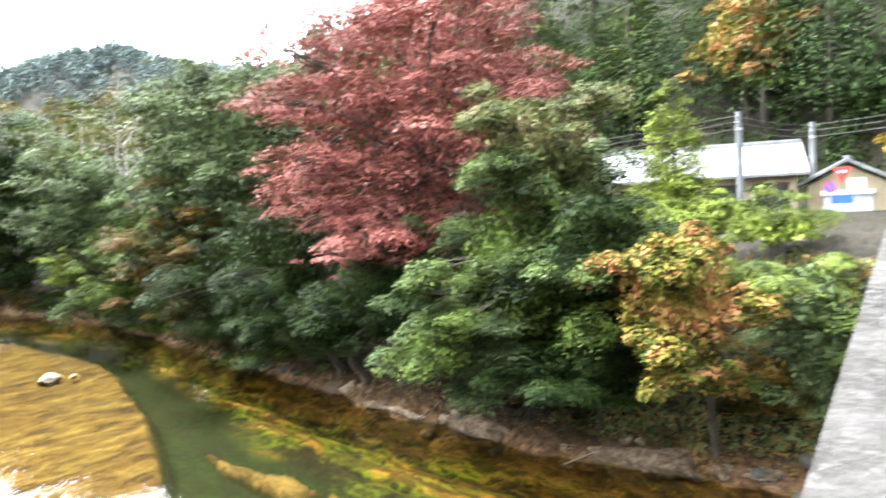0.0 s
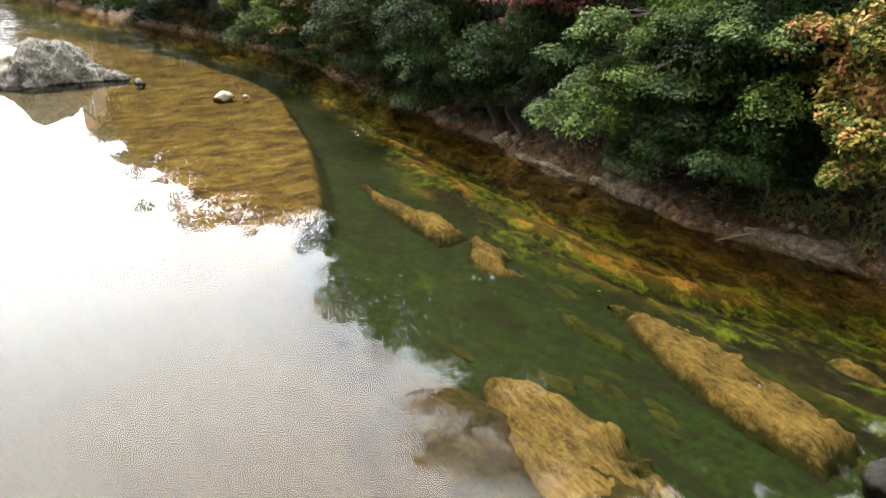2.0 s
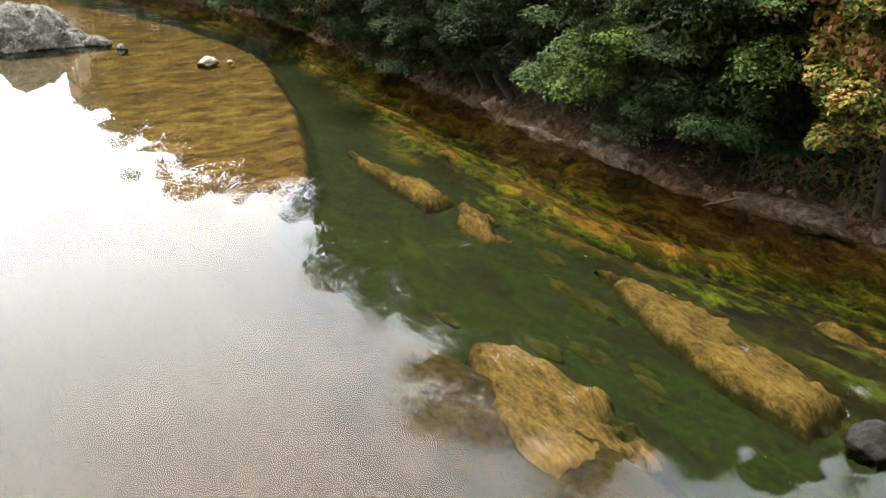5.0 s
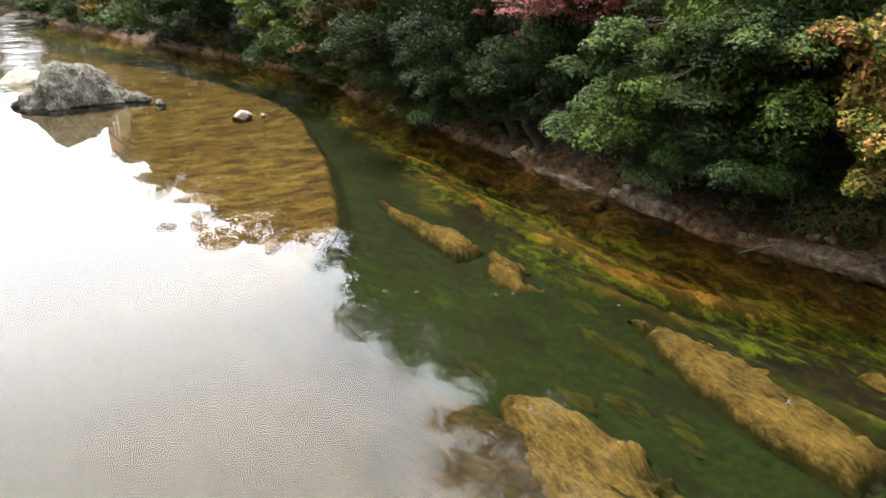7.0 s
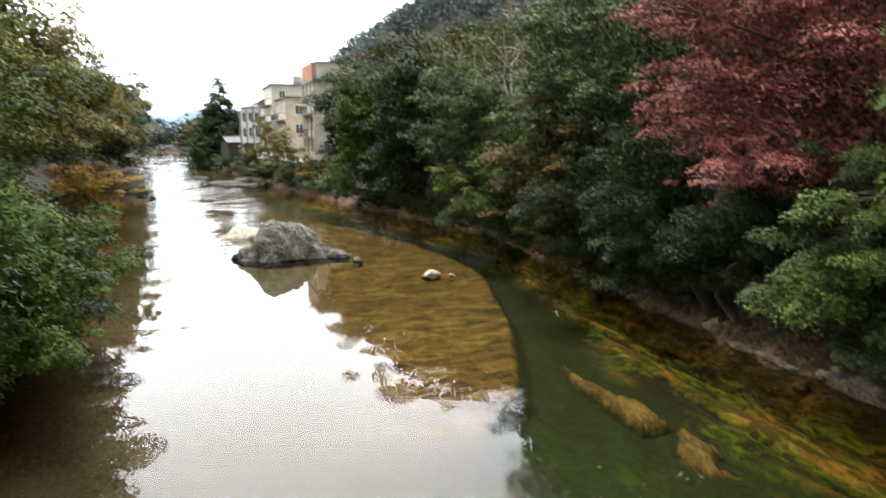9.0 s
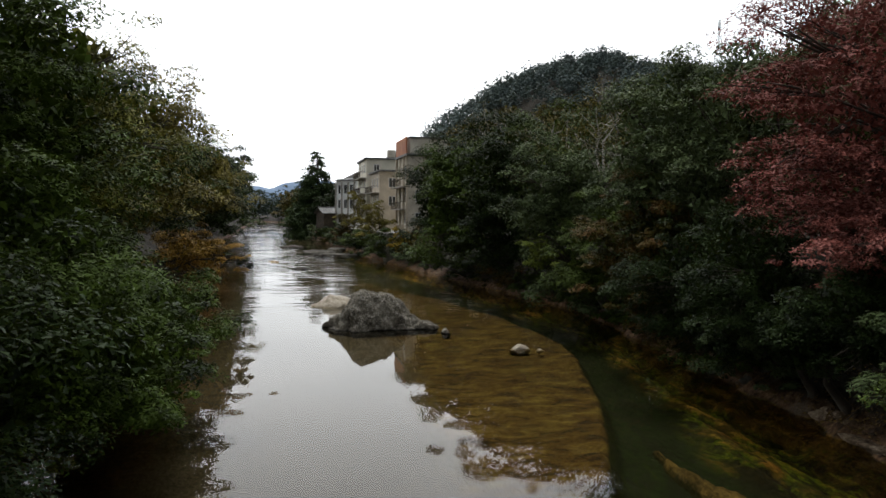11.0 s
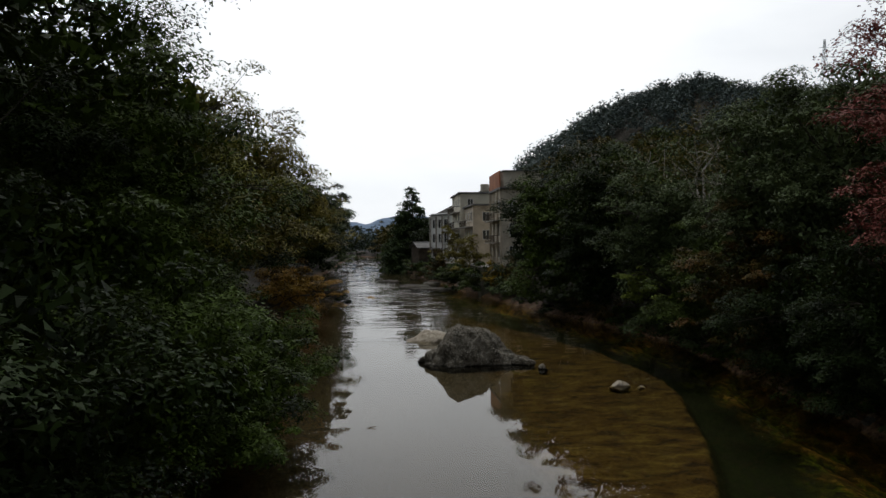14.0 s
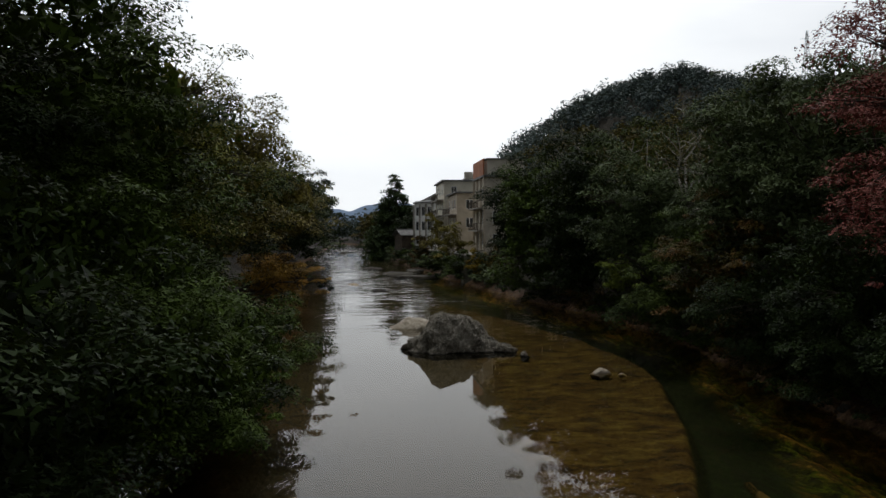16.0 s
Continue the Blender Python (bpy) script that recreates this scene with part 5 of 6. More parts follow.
grow("vine_bush", (22.5, 51.0), (20.4, 50.6, 2.6), (1.2, 1.0, 0.9), "lime", 1300, 0.22, "small yellow-green bush over the water", category="bush", k=14, clump=0.5, hang=0.4, extra=("mid", 0.6, 0.0), pull=0.9)
grow("vine_bush", (25.4, 61.0), (22.6, 58.4, 11.4), (1.2, 1.2, 1.1), "lime", 1500, 0.25, "light green creeper high in a dark tree", category="bush", k=14, clump=0.6, hang=0.6, pull=0.94)
# low growth along the water's edge
edge = random.Random(14)
for y in (13.8, 27.8, 31.0, 33.5, 36.5, 38.5, 42.0, 44.5, 46.0, 49.5, 52.5, 55.0, 58.5, 61.5, 65.0, 69.0, 73.0, 77.0, 81.0, 86.0):
    x = float(bank_right(y)) + (1.3 if y > 28 else 2.3)
    s = edge.uniform(0.8, 1.25)
    leaf = edge.choice(("dark", "mid", "laurel", "olive", "grey"))
    grow("waterside_bush", (x + 0.4, y), (x - 0.3, y, 1.1 if y > 28 else 1.9), (1.3 * s, 1.7 * s, 1.0 * s), leaf, 2600 if y < 50 else 1600, 0.17 if y < 40 else 0.24, {"olive": "weedy olive bush at the water's edge", "grey": "grey-green bush at the water's edge"}.get(leaf, "dark green bush overhanging the water's edge"), category="bush", k=26, clump=0.55, trunk=0.05, group="bushes along the bank")
for y, leaf in ((24.6, "grey"), (29.4, "laurel"), (32.2, "dark")):
    x = float(bank_right(y)) + 0.9
    grow("waterside_bush", (x + 0.6, y), (x - 0.1, y, 0.95), (1.0, 1.1, 0.75), leaf, 2200, 0.14, "low dark green bush hanging over the shaded bank", category="bush", k=22, clump=0.4, trunk=0.04, group="bushes along the bank")
# trees behind, up to the foot of the hill
for x, y, z, sx, sz, leaf, label in ((31, 31, 9.5, 4.4, 5.0, "mid", "green tree behind the red maple"), (30.5, 35.5, 12.5, 4.6, 8.0, "grey", "tall grey-green tree behind the red maple"), (30.5, 40, 9.8, 4.5, 5.2, "grey", "grey-green tree behind the bank"),
                                     (28.5, 61, 10.5, 4.6, 6.0, "grey", "tall grey-green tree behind the bank"), (29, 70, 12, 4.8, 6.4, "mid", "tall green tree behind the bank"),
                                     (27.5, 79, 12.5, 4.4, 6.2, "grey", "tall grey-green tree behind the bank"), (36, 58, 13, 5.2, 6.5, "mid", "tall green tree below the hill"),
                                     (27, 95, 12, 4.4, 6.2, "dark", "dark tree behind the hotel"), (30, 20.5, 7.6, 2.8, 2.6, "grey", "grey-green tree before the house")):
    grow("broadleaf_tree", (x, y), (x - 0.6, y, z), (sx, sx, sz), leaf, 11000, 0.32, label, k=80, clump=1.3, trunk=0.24)
conifer("young_tree", (32.4, 15.8, float(land(32.4, 15.8))), 6.9, 2.1, "lime", 9000, 0.2, "feathery bright yellow-green young tree before the house", trunk=0.09, bare=0.2, category="tree")
for x, y in ((33.5, 17.0), (31.0, 12.8), (29.0, 15.0), (34.5, 13.0), (27.5, 11.8), (36, 16.5), (26, 12.5)):
    grow("bush", (x, y), (x, y, float(land(x, y)) + 0.5), (1.5, 1.5, 0.7), "mid" if x > 30 else "lime", 3600, 0.16, "green garden bush near the house", category="bush", k=30, clump=0.4, trunk=0.05, group="bushes near the house")
grow("shrub", (42.0, 7.2), (41.8, 7.4, 8.6), (1.8, 1.8, 2.4), "yellow", 4860, 0.185, "small tree with yellow autumn leaves by the shed", k=30, clump=0.6, trunk=0.09)
grow("broadleaf_tree", (55.0, 21.5), (54.5, 21.0, 17.0), (4.2, 4.2, 3.4), "orange", 7000, 0.34, "tree with orange autumn leaves on the hillside", k=50, clump=1.1, trunk=0.22)

# bare pale-limbed trees on the slope
def bare_tree(foot, height, spread, label):
    TREE_SEED[0] += 1
    rng = np.random.default_rng(TREE_SEED[0])
    ob = thing("bare_tree", (*foot, float(land(*foot))), label, "tree", "bare trees")
    paths = [[(0, 0, -0.4, 0.24), (0.2, 0, height * 0.35, 0.18), (-0.1, 0.2, height * 0.6, 0.12)]]
    for _ in range(9):
        a = rng.random() * 6.28
        s = np.array([0.1, 0.1, height * (0.3 + 0.3 * rng.random())])
        e = s + [math.cos(a) * spread * (0.5 + 0.6 * rng.random()), math.sin(a) * spread * 0.8, height * (0.15 + 0.4 * rng.random())]
        m = (s + e) / 2 + rng.normal(0, 0.5, 3)
        paths.append([(*s, 0.12), (*m, 0.085), (*e, 0.03)])
        for _ in range(5):
            b = m + (e - m) * rng.random()
            tip = b + rng.normal(0, 1.3, 3) + [0, 0, 0.8]
            paths.append([(*b, 0.05), (*((b + tip) / 2 + rng.normal(0, 0.2, 3)), 0.035), (*tip, 0.012)])
    part("trunk", tube_mesh("trunk", paths, 5), PALE_BARK, ob)
    p = np.concatenate([np.asarray(q)[-1:, :3] for q in paths[1:]])
    p = np.repeat(p, 45, axis=0) + rng.normal(0, 0.7, (len(p) * 45, 3))
    v, t = leaf_cards(rng, p, np.tile([0, 0, 0.6], (len(p), 1)), 0.2)
    part("crown", fast_mesh("crown", v, t), LEAF["hill_gold"], ob, "sparse fading yellow leaves")


for x, y, h, s in ((24.5, 55.0, 11.5, 4.5), (28.5, 53, 10.0, 4.5), (23.0, 62, 11, 4.5), (29, 60, 11.0, 5), (31, 72, 12.5, 6), (29, 88, 14, 6)):
    bare_tree((x, y), h, s, "pale bare-limbed tree with a few yellow leaves")

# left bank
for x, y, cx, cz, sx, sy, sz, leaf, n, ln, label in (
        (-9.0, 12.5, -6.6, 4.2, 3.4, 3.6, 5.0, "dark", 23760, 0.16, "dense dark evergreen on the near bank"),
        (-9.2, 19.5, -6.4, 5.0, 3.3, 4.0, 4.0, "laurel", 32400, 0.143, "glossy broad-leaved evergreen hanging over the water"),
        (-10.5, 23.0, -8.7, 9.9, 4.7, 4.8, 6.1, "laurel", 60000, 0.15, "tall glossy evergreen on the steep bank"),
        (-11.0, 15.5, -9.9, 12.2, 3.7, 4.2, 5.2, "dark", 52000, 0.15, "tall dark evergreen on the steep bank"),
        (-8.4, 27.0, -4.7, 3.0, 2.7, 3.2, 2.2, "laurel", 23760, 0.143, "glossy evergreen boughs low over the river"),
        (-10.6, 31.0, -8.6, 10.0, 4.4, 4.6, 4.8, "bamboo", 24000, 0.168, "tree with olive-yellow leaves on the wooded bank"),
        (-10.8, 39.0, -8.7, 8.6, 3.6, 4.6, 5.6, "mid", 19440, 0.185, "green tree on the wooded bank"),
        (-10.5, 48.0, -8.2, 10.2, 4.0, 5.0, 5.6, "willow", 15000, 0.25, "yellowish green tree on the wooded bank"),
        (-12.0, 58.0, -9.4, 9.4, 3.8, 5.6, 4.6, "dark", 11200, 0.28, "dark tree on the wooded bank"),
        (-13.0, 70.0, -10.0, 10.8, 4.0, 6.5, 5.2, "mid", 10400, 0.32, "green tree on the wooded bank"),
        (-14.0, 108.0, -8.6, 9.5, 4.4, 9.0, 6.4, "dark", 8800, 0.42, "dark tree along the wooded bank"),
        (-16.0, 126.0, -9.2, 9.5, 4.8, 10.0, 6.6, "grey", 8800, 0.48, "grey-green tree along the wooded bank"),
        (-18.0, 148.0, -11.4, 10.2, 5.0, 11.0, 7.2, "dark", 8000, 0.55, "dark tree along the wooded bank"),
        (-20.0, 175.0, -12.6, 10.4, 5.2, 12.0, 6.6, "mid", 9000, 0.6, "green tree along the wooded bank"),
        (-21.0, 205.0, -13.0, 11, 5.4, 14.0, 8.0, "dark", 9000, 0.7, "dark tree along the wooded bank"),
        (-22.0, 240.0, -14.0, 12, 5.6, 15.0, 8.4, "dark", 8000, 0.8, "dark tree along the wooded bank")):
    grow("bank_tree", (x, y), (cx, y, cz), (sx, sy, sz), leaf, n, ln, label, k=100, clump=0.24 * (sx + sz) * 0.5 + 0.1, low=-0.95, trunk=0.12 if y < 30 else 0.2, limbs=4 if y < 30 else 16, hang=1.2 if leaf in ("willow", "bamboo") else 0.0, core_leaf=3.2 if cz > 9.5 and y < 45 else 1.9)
grow("evergreen_bush", (-7.4, 22.6), (-4.3, 22.4, 2.4), (2.3, 2.6, 1.8), "laurel", 16000, 0.15, "glossy broad-leaved evergreen boughs reaching over the water", category="bush", k=60, clump=0.6, low=-0.9, trunk=0.07, limbs=4)
grow("bush", (-8.0, 21.5), (-6.2, 21.5, 1.0), (1.6, 2.2, 0.9), "bamboo", 6750, 0.134, "pale dry weeds at the foot of the steep bank", category="bush", k=26, clump=0.5, hang=1.2, width=0.2)
grow("bush", (-9.0, 47.0), (-4.9, 47.5, 4.2), (2.5, 2.8, 1.2), "amber", 7000, 0.168, "bush with amber autumn leaves reaching over the river", category="bush", k=34, clump=0.6, flat=0.5, hang=1.2, width=0.3)
grow("bush", (-9.0, 50.5), (-3.0, 50.0, 3.9), (1.3, 1.0, 0.4), "dark", 900, 0.24, "drooping dark bough tip above the water", category="bush", k=12, clump=0.35, hang=1.5)
grow("bush", (-8.5, 36.0), (-6.2, 36.5, 1.8), (1.8, 2.4, 1.4), "olive", 8100, 0.151, "olive bush at the shaded water's edge", category="bush", k=34, clump=0.6)
grow("bush", (-10, 66), (-7.4, 66, 2.4), (2.0, 4.0, 2.0), "brown", 5200, 0.26, "brown withered bush on the wooded bank", category="bush", k=36, clump=0.8)
grow("bush", (-11.5, 82), (-9.0, 82, 2.6), (2.4, 6.0, 2.4), "amber", 5200, 0.32, "russet bush along the wooded bank", category="bush", k=36, clump=1.0, extra=("brown", 0.8, 0.0))
grow("bamboo_grove", (-12.0, 88.0), (-8.2, 88.0, 10.2), (4.0, 9.0, 4.8), "willow", 15000, 0.42, "drooping yellow-green bamboo grove over the river", category="bamboo", k=90, clump=1.3, hang=1.6, width=0.16, flat=0.9, trunk=0.09, limbs=30)

# down the river on the right
conifer("conifer", (11.0, 219, float(land(11.0, 219))), 23.0, 9.5, "cedar", 42000, 0.85, "large dark conifer on the far river bank", trunk=0.5, bare=0.02, puff=1.2)
for x, y, z, s, sz, leaf in ((12.5, 208, 5.5, 4.5, 4.6, "dark"), (7.5, 230, 7.0, 4.2, 5.2, "hill_gold"), (5.5, 250, 8.5, 5.5, 6.0, "hill_gold"), (16, 205, 7.5, 4.5, 4.5, "dark"), (10, 290, 8.0, 8, 7.5, "dark"), (-22, 330, 9, 9, 9, "mid"), (-30, 350, 9, 10, 8, "dark"), (3, 470, 9, 12, 10, "dark"), (-16, 500, 10, 14, 11, "dark"),
                             (10, 260, 9, 8, 7, "mid")):
    grow("far_tree", (x + 1, y), (x, y, z), (s, s, sz), leaf, 5200, 0.75, {"amber": "yellow-brown autumn tree far down the river", "hill_gold": "fading yellow tree far down the river"}.get(leaf, "dark green tree far down the river"), k=50, clump=1.6, low=-0.95)
for x, y, z, s, sz, leaf in ((13.2, 150, 4.4, 2.0, 2.6, "olive"), (13.9, 134, 6.6, 2.0, 4.2, "willow"), (13.2, 124, 2.6, 1.8, 1.8, "mid"), (14.3, 114, 6.0, 1.8, 3.6, "willow"), (14.6, 106, 2.8, 2.2, 2.2, "mid"), (16.4, 99, 2.6, 2.0, 2.0, "yellow"), (17.6, 94, 3.4, 2.4, 2.6, "olive"),
                             (12.6, 160, 2.6, 2.0, 2.0, "mid"), (10.5, 180, 2.4, 2.2, 2.0, "dark")):
    grow("bank_bush", (x + 1.2, y), (x, y, z), (s, s * 1.3, sz), leaf, 3600, 0.34, {"amber": "amber autumn bush below the hotel", "yellow": "yellow-leaved bush below the hotel", "willow": "slender yellowish willow-like tree below the hotel"}.get(leaf, "green bush below the hotel terrace"), category="bush", k=36, clump=0.7, trunk=0.08)

for y in range(92, 206, 5):
    x = float(bank_right(y)) + 1.0
    leaf = ("dark", "olive", "mid", "grey")[y // 5 % 4]
    grow("bank_bush", (x + 1.0, y + 0.5), (x - 0.2, y, 1.2 + 0.5 * (y // 5 % 3)), (1.5, 2.8, 1.2 + 0.4 * (y // 5 % 3)), leaf, 1500, 0.34, "weedy bush at the foot of the terrace wall", category="bush", k=24, clump=0.8, trunk=0.06, group="bushes below the terrace")
# terrace walls under the buildings
for x, y, dy, h in ((12.6, 160, 26, 3.3), (13.9, 133, 17, 3.6), (14.6, 104, 19, 3.9)):
    ob = thing("retaining_wall", (x, y, 0), "mossy concrete retaining wall below the buildings", "wall", "terrace walls", kind="structure")
    k = int(dy / 3)
    for i in range(k):
        bm = box(bmesh.new(), (0.12 * (i % 2), dy * i / k + 0.02, -0.5), (1.6, dy * (i + 1) / k - 0.02, h), 0.06)
        part("panel", bm, WALL_STONE, ob)
    part("coping", box(bmesh.new(), (-0.15, 0, h), (6, dy, h + 0.18), 0.03), CONCRETE, ob)


# ---------------------------------------------------------------- woods on the slopes
def woods(name, spots, leaf, cards, length, seed, label, tall=1.0, cone=0.0):
    """Many far crowns as one mesh. spots: rows of x, y, half-width."""
    rng = np.random.default_rng(seed)
    s = spots[:, 2]
    base = land(spots[:, 0], spots[:, 1])
    pick = np.repeat(np.arange(len(spots)), cards)
    u = rng.normal(0, 1, (len(pick), 3))
    u /= np.linalg.norm(u, axis=1)[:, None]
    u[:, 2] = np.abs(u[:, 2]) * 1.5 - 0.45
    r = 0.6 + 0.5 * rng.random(len(pick))
    taper = 1 - cone * np.clip((u[:, 2] + 0.45) / 1.5, 0, 1)
    p = np.stack([spots[pick, 0] + u[:, 0] * r * s[pick] * taper, spots[pick, 1] + u[:, 1] * r * s[pick] * taper,
                  base[pick] + s[pick] * tall * (0.95 + 1.15 * u[:, 2] * r)], 1)
    v, t = leaf_cards(rng, p, u * 0.8 + [0, 0, 0.5], length, 0.59, 0.5)
    return single(name, fast_mesh(name, v, t), LEAF[leaf], label, "forest", kind="stuff")


def scatter(seed, n, x0, x1, y0, y1, size, keep):
    rng = np.random.default_rng(seed)
    x, y = rng.uniform(x0, x1, n), rng.uniform(y0, y1, n)
    ok = keep(x, y)
    return np.stack([x[ok], y[ok], size * (0.7 + 0.7 * rng.random(ok.sum()))], 1)


peak_spots = scatter(1, 1700, 10, 330, 215, 470, 4.2, lambda x, y: land(x, y) > 6)
low = land(peak_spots[:, 0], peak_spots[:, 1])
mixed = np.random.default_rng(9).random(len(peak_spots))
gold = (mixed < 0.55) & (low < 55) & (peak_spots[:, 0] > 60)
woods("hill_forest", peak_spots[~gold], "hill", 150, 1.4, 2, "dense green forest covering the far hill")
woods("hill_forest", peak_spots[gold], "hill_gold", 150, 1.3, 3, "fading yellow trees on the lower slope of the hill")
side = scatter(4, 900, 34, 190, 75, 235, 3.6, lambda x, y: (x > bank_right(y) + 20))
half = np.random.default_rng(3).random(len(side))
woods("hill_forest", side[half < 0.45], "grey", 105, 1.1, 5, "grey-green woods on the valley slope")
woods("hill_forest", side[half > 0.7], "mid", 105, 1.1, 6, "green woods on the valley slope")
woods("hill_forest", side[(half >= 0.45) & (half <= 0.7)], "hill_gold", 105, 1.1, 7, "fading yellow trees on the valley slope")
near = scatter(8, 330, 62, 170, -40, 85, 3.4, lambda x, y: x > 64)
front = scatter(19, 90, 50, 66, -25, 75, 3.2, lambda x, y: x > 50)
woods("hill_forest", front[::2], "cedar", 1700, 0.17, 20, "dark evergreen trees at the edge of the wood", tall=2.1, cone=0.6)
woods("hill_forest", front[1::2], "cedar", 1500, 0.2, 21, "dark broad-leaved trees at the edge of the wood", tall=1.4)
woods("hill_forest", near[::2], "mid", 110, 1.0, 10, "dark evergreen woods on the slope above the road", tall=1.5, cone=0.3)
woods("hill_forest", near[1::2], "grey", 110, 1.0, 11, "grey-green woods on the slope above the road", tall=1.3)
leftw = scatter(12, 500, -55, -13, -10, 330, 3.4, lambda x, y: x < bank_left(y) - 6)
woods("hill_forest", leftw[::2], "dark", 120, 0.95, 13, "dark woods on the steep bank")
woods("hill_forest", leftw[1::2], "mid", 120, 0.95, 14, "green woods on the steep bank")
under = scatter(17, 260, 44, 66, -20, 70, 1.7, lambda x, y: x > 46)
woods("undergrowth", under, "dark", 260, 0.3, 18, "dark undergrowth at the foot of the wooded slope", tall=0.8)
farw = scatter(15, 500, -160, 160, 420, 620, 6.0, lambda x, y: land(x, y) > 1)
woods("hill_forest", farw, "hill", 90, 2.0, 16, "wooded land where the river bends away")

rng = random.Random(21)
for i in range(24):
    x, y = 52 + rng.random() * 13, -6 + i * 3.0 + rng.uniform(-1, 1)
    conifer("cedar_tree", (x, y, float(land(x, y))), 17 + rng.random() * 8, 3.0 + rng.random(), "cedar" if i % 3 else "mid", 3600, 0.42, "tall straight cedar at the edge of the hillside wood", trunk=0.26, bare=0.12, group="cedars on the hillside")


# ---------------------------------------------------------------- poles, wires, pylon, sticks
def pole(at, top, label):
    ob = thing("utility_pole", at, label, "utility pole", "utility poles")
    part("post", tube_mesh("post", [[(0, 0, -0.3, 0.17), (0, 0, top * 0.5, 0.155), (0, 0, top, 0.14)]], 14), POLE, ob)
    part("band", tube_mesh("band", [[(0, 0, top - 0.9, 0.165), (0, 0, top - 0.78, 0.165)]], 14), STEEL, ob)
    for z in (top - 0.2, top - 0.5, top - 0.84):
        part("insulator", tube_mesh("insulator", [[(-0.16, 0, z, 0.03), (-0.22, 0, z, 0.05), (-0.3, 0, z, 0.03)]], 8), PAINT_WHITE, ob)
    return ob


pole((36.8, 14.6, 5.4), 5.3, "grey concrete utility pole beside the long house")
pole((45.0, 13.9, 5.4), 5.0, "grey concrete utility pole near the shed")
pole((41.0, -6.0, 5.4), 7.0, "grey concrete utility pole by the road")


def wire(a, b, sag):
    pts = []
    for i in range(15):
        s = i / 14
        p = Vector(a).lerp(Vector(b), s)
        pts.append((p.x, p.y, p.z - sag * 4 * s * (1 - s), 0.016))
    single("overhead_wire", tube_mesh("overhead_wire", [pts], 5), CABLE, "black overhead wire between utility poles", "wire", "overhead wires")


for a, z in ((10.5, 0.5), (10.2, 0.2), (9.86, 0.0)):
    wire((36.55, 14.6, a), (38, 52, a - 0.3), 0.6)
    wire((36.55, 14.6, a), (44.75, 13.9, a - 0.3), 0.12)
    wire((44.75, 13.9, a - 0.3), (41.0, -6, a + 1.2), 0.3)


def pylon(at, h):
    ob = thing("pylon", at, "distant steel lattice power pylon on the ridge", "pylon")
    legs, br = [], []
    w = lambda z: 2.6 * (1 - z / h) ** 1.2 + 0.35
    for sx in (-1, 1):
        for sy in (-1, 1):
            legs.append([(sx * w(z), sy * w(z), z, 0.16) for z in np.linspace(0, h, 8)])
    zs = np.linspace(0, h * 0.97, 11)
    for z0, z1 in zip(zs[:-1], zs[1:]):
        for s in (-1, 1):
            br.append([(-w(z0), s * w(z0), z0, 0.08), (w(z1), s * w(z1), z1, 0.08)])
            br.append([(w(z0), s * w(z0), z0, 0.08), (-w(z1), s * w(z1), z1, 0.08)])
            br.append([(s * w(z0), -w(z0), z0, 0.08), (s * w(z1), w(z1), z1, 0.08)])
    part("leg", tube_mesh("leg", legs, 4), STEEL, ob)
    part("bracing", tube_mesh("bracing", br, 4), STEEL, ob)
    for z in (h * 0.62, h * 0.75, h * 0.88):
        part("arm", tube_mesh("arm", [[(-4, 0, z, 0.1), (0, 0, z + 0.3, 0.16), (4, 0, z, 0.1)]], 4), STEEL, ob)


pylon((263, 425, float(land(263, 425)) - 1), 127 - float(land(263, 425)))


def stick(a, b, r, label):
    mid = (Vector(a) + Vector(b)) / 2 + Vector((0, 0, 0.05))
    single("bamboo_pole", tube_mesh("bamboo_pole", [[(*a, r), (*mid, r * 0.85), (*b, r * 0.6)]], 7), CULM, label, "pole", "poles on the bank")


stick((16.3, 11.05, 0.05), (18.22, 9.9, 0.45), 0.022, "pale dry bamboo pole lying on the bank")
stick((16.8, 12.6, 0.1), (18.27, 11.2, 0.5), 0.015, "thin dry bamboo pole lying on the bank")
stick((17.9, 9.3, 0.4), (19.6, 8.0, 1.15), 0.014, "thin dry stem leaning on the bank")
stick((18.6, 6.2, 0.5), (21.2, 7.8, 1.5), 0.012, "thin dry stem lying on the bank")
stick((17.9, 7.6, 0.25), (20.6, 6.9, 1.2), 0.012, "thin dry stem lying on the bank")

# stones along the foot of the bank
rng = random.Random(33)
for i in range(46):
    y = rng.uniform(4.5, 34)
    x = float(bank_right(y)) + rng.uniform(-0.25, 1.1)
    s = rng.uniform(0.07, 0.26)
    ob = single("bank_stone", rock_mesh((s * 1.5, s * 1.2, s), 100 + i, 0.2, 2), rng.choice((DARK_ROCK, BANK_ROCK, BANK_ROCK)), "weathered stone half sunk in the soil of the bank", "stone", "stones along the bank", at=(x, y, float(land(x, y)) + s * 0.15))
    ob.rotation_euler = (0, 0, rng.uniform(0, 3.1))
# pale ledges that break through the soil
for x, y, sx, sy, sz in ((17.5, 18.6, 0.8, 1.9, 0.3), (17.4, 14.9, 0.6, 2.0, 0.3), (17.6, 9.3, 0.7, 2.0, 0.42), (18.2, 7.0, 0.6, 1.5, 0.36), (18.4, 21.8, 0.9, 1.3, 0.36), (17.3, 12.2, 0.5, 1.4, 0.26)):
    single("bank_ledge", rock_mesh((sx, sy, sz), int(x * 100 + y), 0.2, 4), BANK_ROCK, "pale weathered rock ledge at the water's edge", "rock", "ledges along the bank", at=(x, y, 0.12))

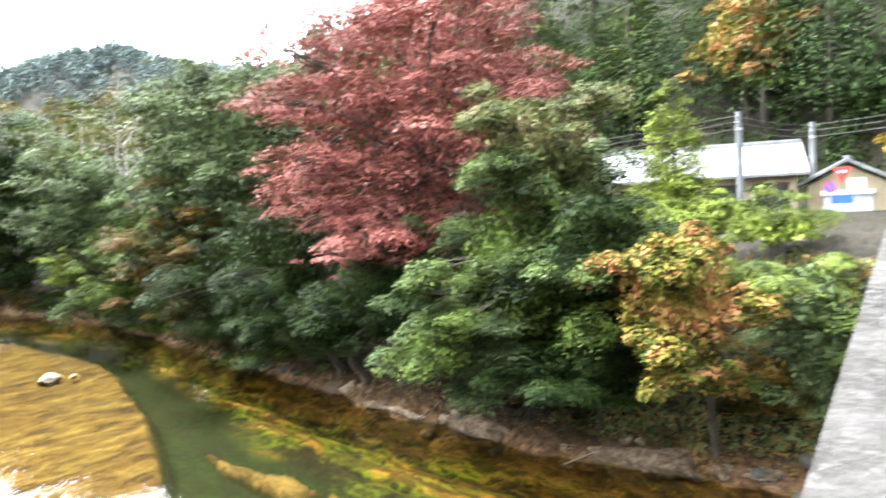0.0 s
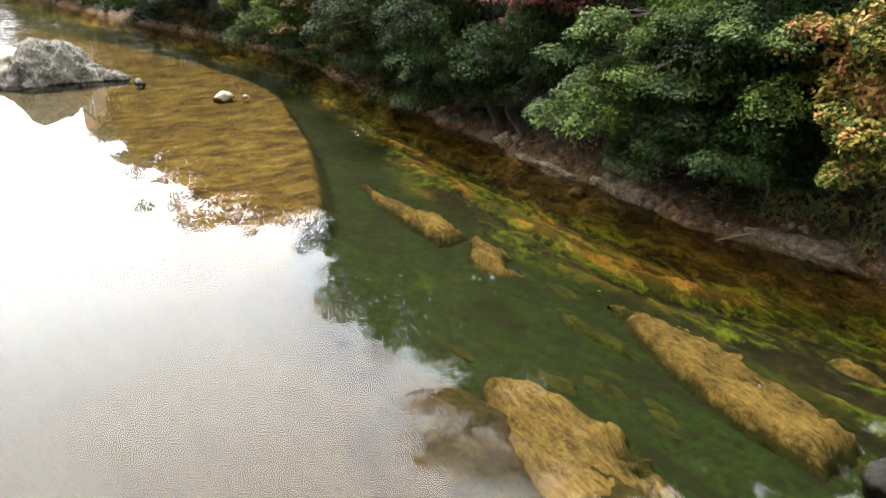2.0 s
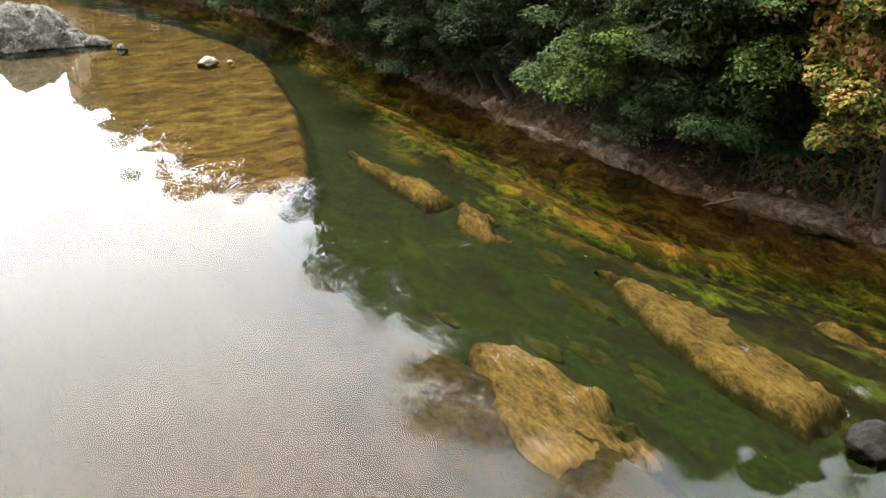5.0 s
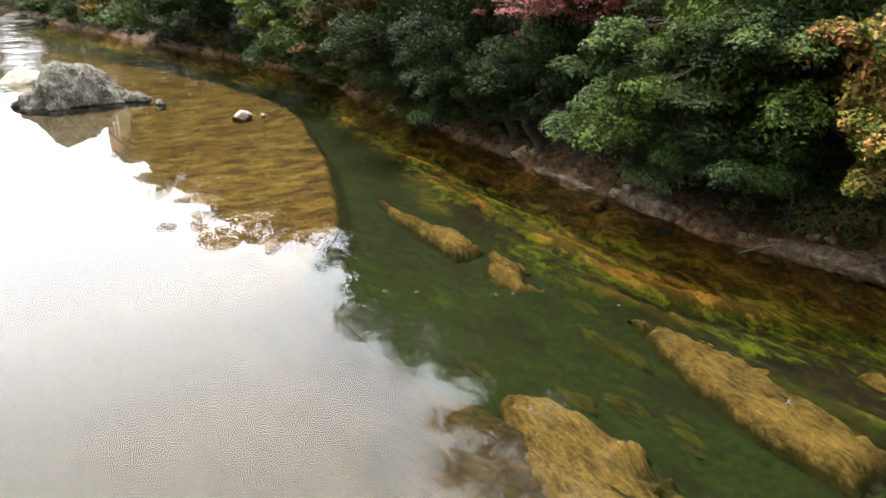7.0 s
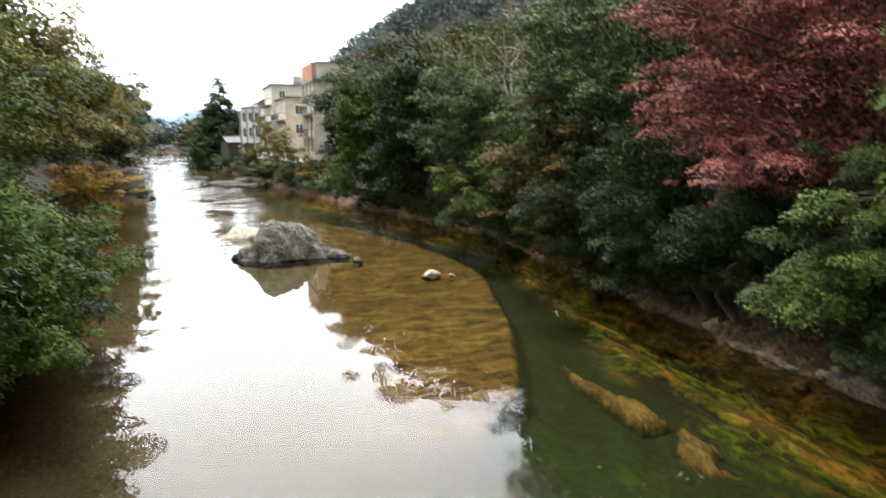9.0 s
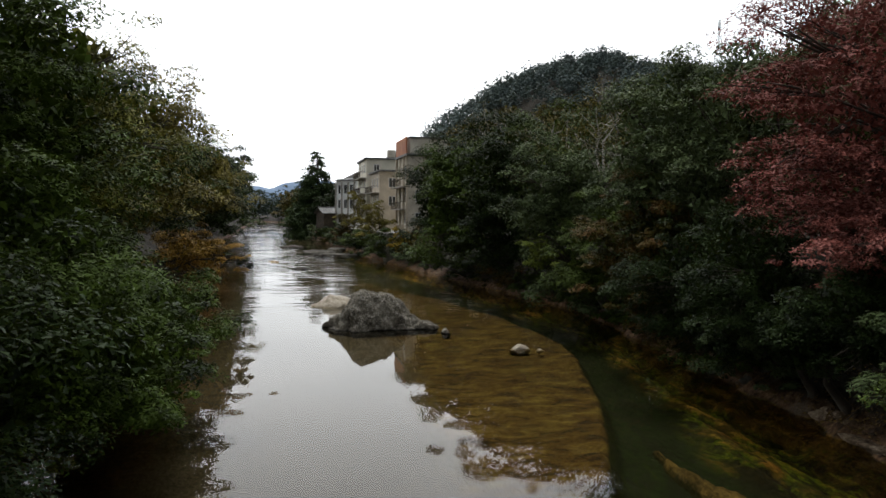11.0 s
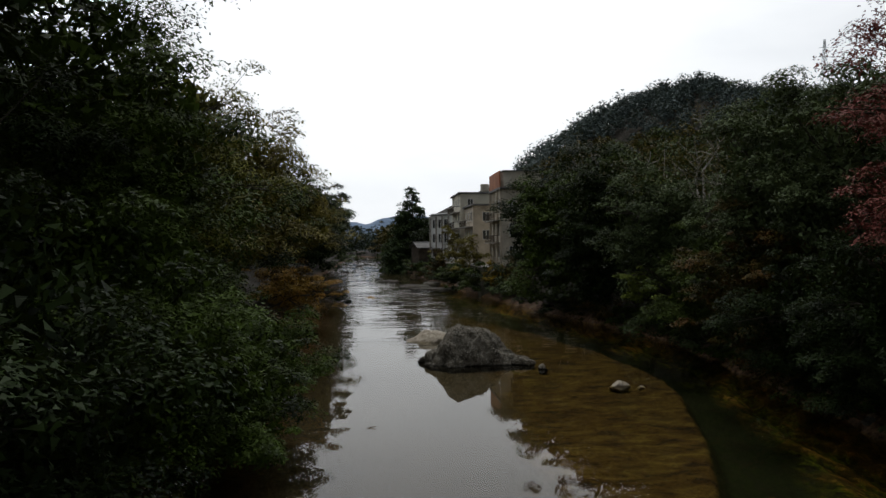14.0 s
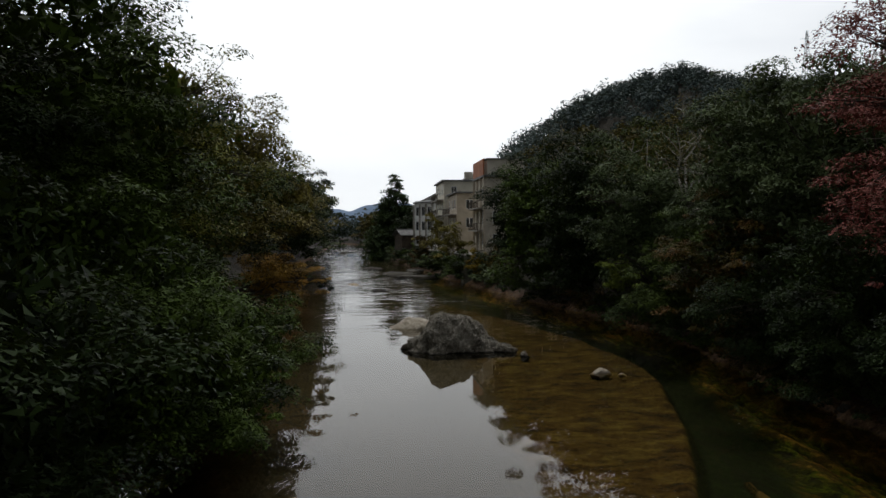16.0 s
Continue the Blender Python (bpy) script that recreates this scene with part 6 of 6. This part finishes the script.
# weeds and dry stems on the slope next to the bridge
rng3 = np.random.default_rng(78)
for leaf, n_weed, ln, label in (("grey", 9000, 0.22, "grey-green weeds covering the slope by the bridge"), ("brown", 4000, 0.3, "dry brown grass on the slope by the bridge")):
    wy = rng3.uniform(1.5, 12.5, n_weed)
    wx = bank_right(wy) + 0.7 + 5.0 * rng3.random(n_weed)
    tuft = np.sin(wx * 3.1 + 1.3 * wy) * np.sin(wy * 2.3 - wx)
    wz = land(wx, wy) + 0.06 + (0.2 + 0.25 * tuft) * rng3.random(n_weed)
    v, t = leaf_cards(rng3, np.stack([wx, wy, wz], 1), np.tile([-0.5, -0.2, 0.8], (n_weed, 1)), ln, 0.25, 0.7, -0.8)
    single("bank_weeds", fast_mesh("bank_weeds", v, t), LEAF[leaf], label, "weeds", kind="stuff")

# fallen leaves on the bank and roots that hang over it
rng2 = np.random.default_rng(77)
n_fall = 5200
fy = rng2.uniform(3, 40, n_fall)
fx = bank_right(fy) + 0.25 + rng2.random(n_fall) ** 1.3 * 4.5
fallen = np.stack([fx, fy, land(fx, fy) + 0.03], 1)
v, t = leaf_cards(rng2, fallen, np.tile([-0.4, 0, 1.0], (n_fall, 1)), 0.13, 0.6, 0.3)
single("fallen_leaves", fast_mesh("fallen_leaves", v, t), LEAF["brown"], "brown fallen leaves strewn over the bank", "leaf litter", kind="stuff")
roots = []
for _ in range(46):
    y = rng2.uniform(5, 33)
    x = float(bank_right(y)) + rng2.uniform(0.9, 2.6)
    z = float(land(x, y))
    a, l = rng2.normal(0, 0.5), rng2.uniform(0.5, 1.5)
    end = (x - l, y + a * l)
    roots.append([(x, y, z + 0.05, 0.03), (x - l * 0.5, y + a * l * 0.3, float(land(x - l * 0.5, y + a * l * 0.3)) + 0.07, 0.02), (*end, max(0.02, float(land(*end))) + 0.02, 0.008)])
single("exposed_roots", tube_mesh("exposed_roots", roots, 5), BARK, "thin brown roots exposed on the eroded bank", "roots", kind="stuff")

# dead boughs and hanging twigs along the other bank
for y, x, z, l in ((44, -7.2, 2.6, 3.6), (60, -8.0, 2.2, 4.0), (72, -8.6, 2.8, 4.5)):
    paths = []
    for _ in range(7):
        s = np.array([x - 1.0, y + rng2.uniform(-1.5, 1.5), z + rng2.uniform(-0.6, 0.8)])
        e2 = s + [l * rng2.uniform(0.5, 1.0), rng2.normal(0, 0.7), rng2.uniform(-0.9, 0.4)]
        m = (s + e2) / 2 + [0, 0, 0.25]
        paths.append([(*s, 0.04), (*m, 0.028), (*e2, 0.008)])
        for _ in range(3):
            q = m + (e2 - m) * rng2.random()
            paths.append([(*q, 0.014), (*(q + rng2.normal(0, 0.3, 3) + [0.2, 0, -0.25]), 0.005)])
    single("dead_bough", tube_mesh("dead_bough", paths, 5), BARK, "bare brown dead bough reaching over the river", "branch", "dead boughs")

# pale leaves drifting on the still water
rng = random.Random(64)
leaf_bm = bmesh.new()
rim = [leaf_bm.verts.new((0.045 * math.cos(a) * (1 - 0.3 * math.cos(a)), 0.026 * math.sin(a), 0.006 * math.cos(2 * a))) for a in (i * math.pi / 4 for i in range(8))]
heart = leaf_bm.verts.new((0, 0, -0.003))
for i in range(8):
    leaf_bm.faces.new((heart, rim[i], rim[(i + 1) % 8]))
drift_leaf = single("floating_leaf", leaf_bm, LEAF["pale"], "small pale fallen leaf floating on the water", "leaf", "floating leaves", at=(8.2, 13.4, 0.012))
for x, y in ((9.6, 12.3), (5.9, 11.2), (6.8, 9.7), (10.4, 19.5), (4.0, 8.2), (2.6, 7.4), (1.4, 9.9), (3.2, 6.3), (11.5, 10.4), (4.8, 13.6), (8.6, 22.0), (12.4, 14.0), (0.8, 8.4)):
    copy_thing(drift_leaf, pose(x, y, 0.012, 0, 0, rng.uniform(0, 360)))
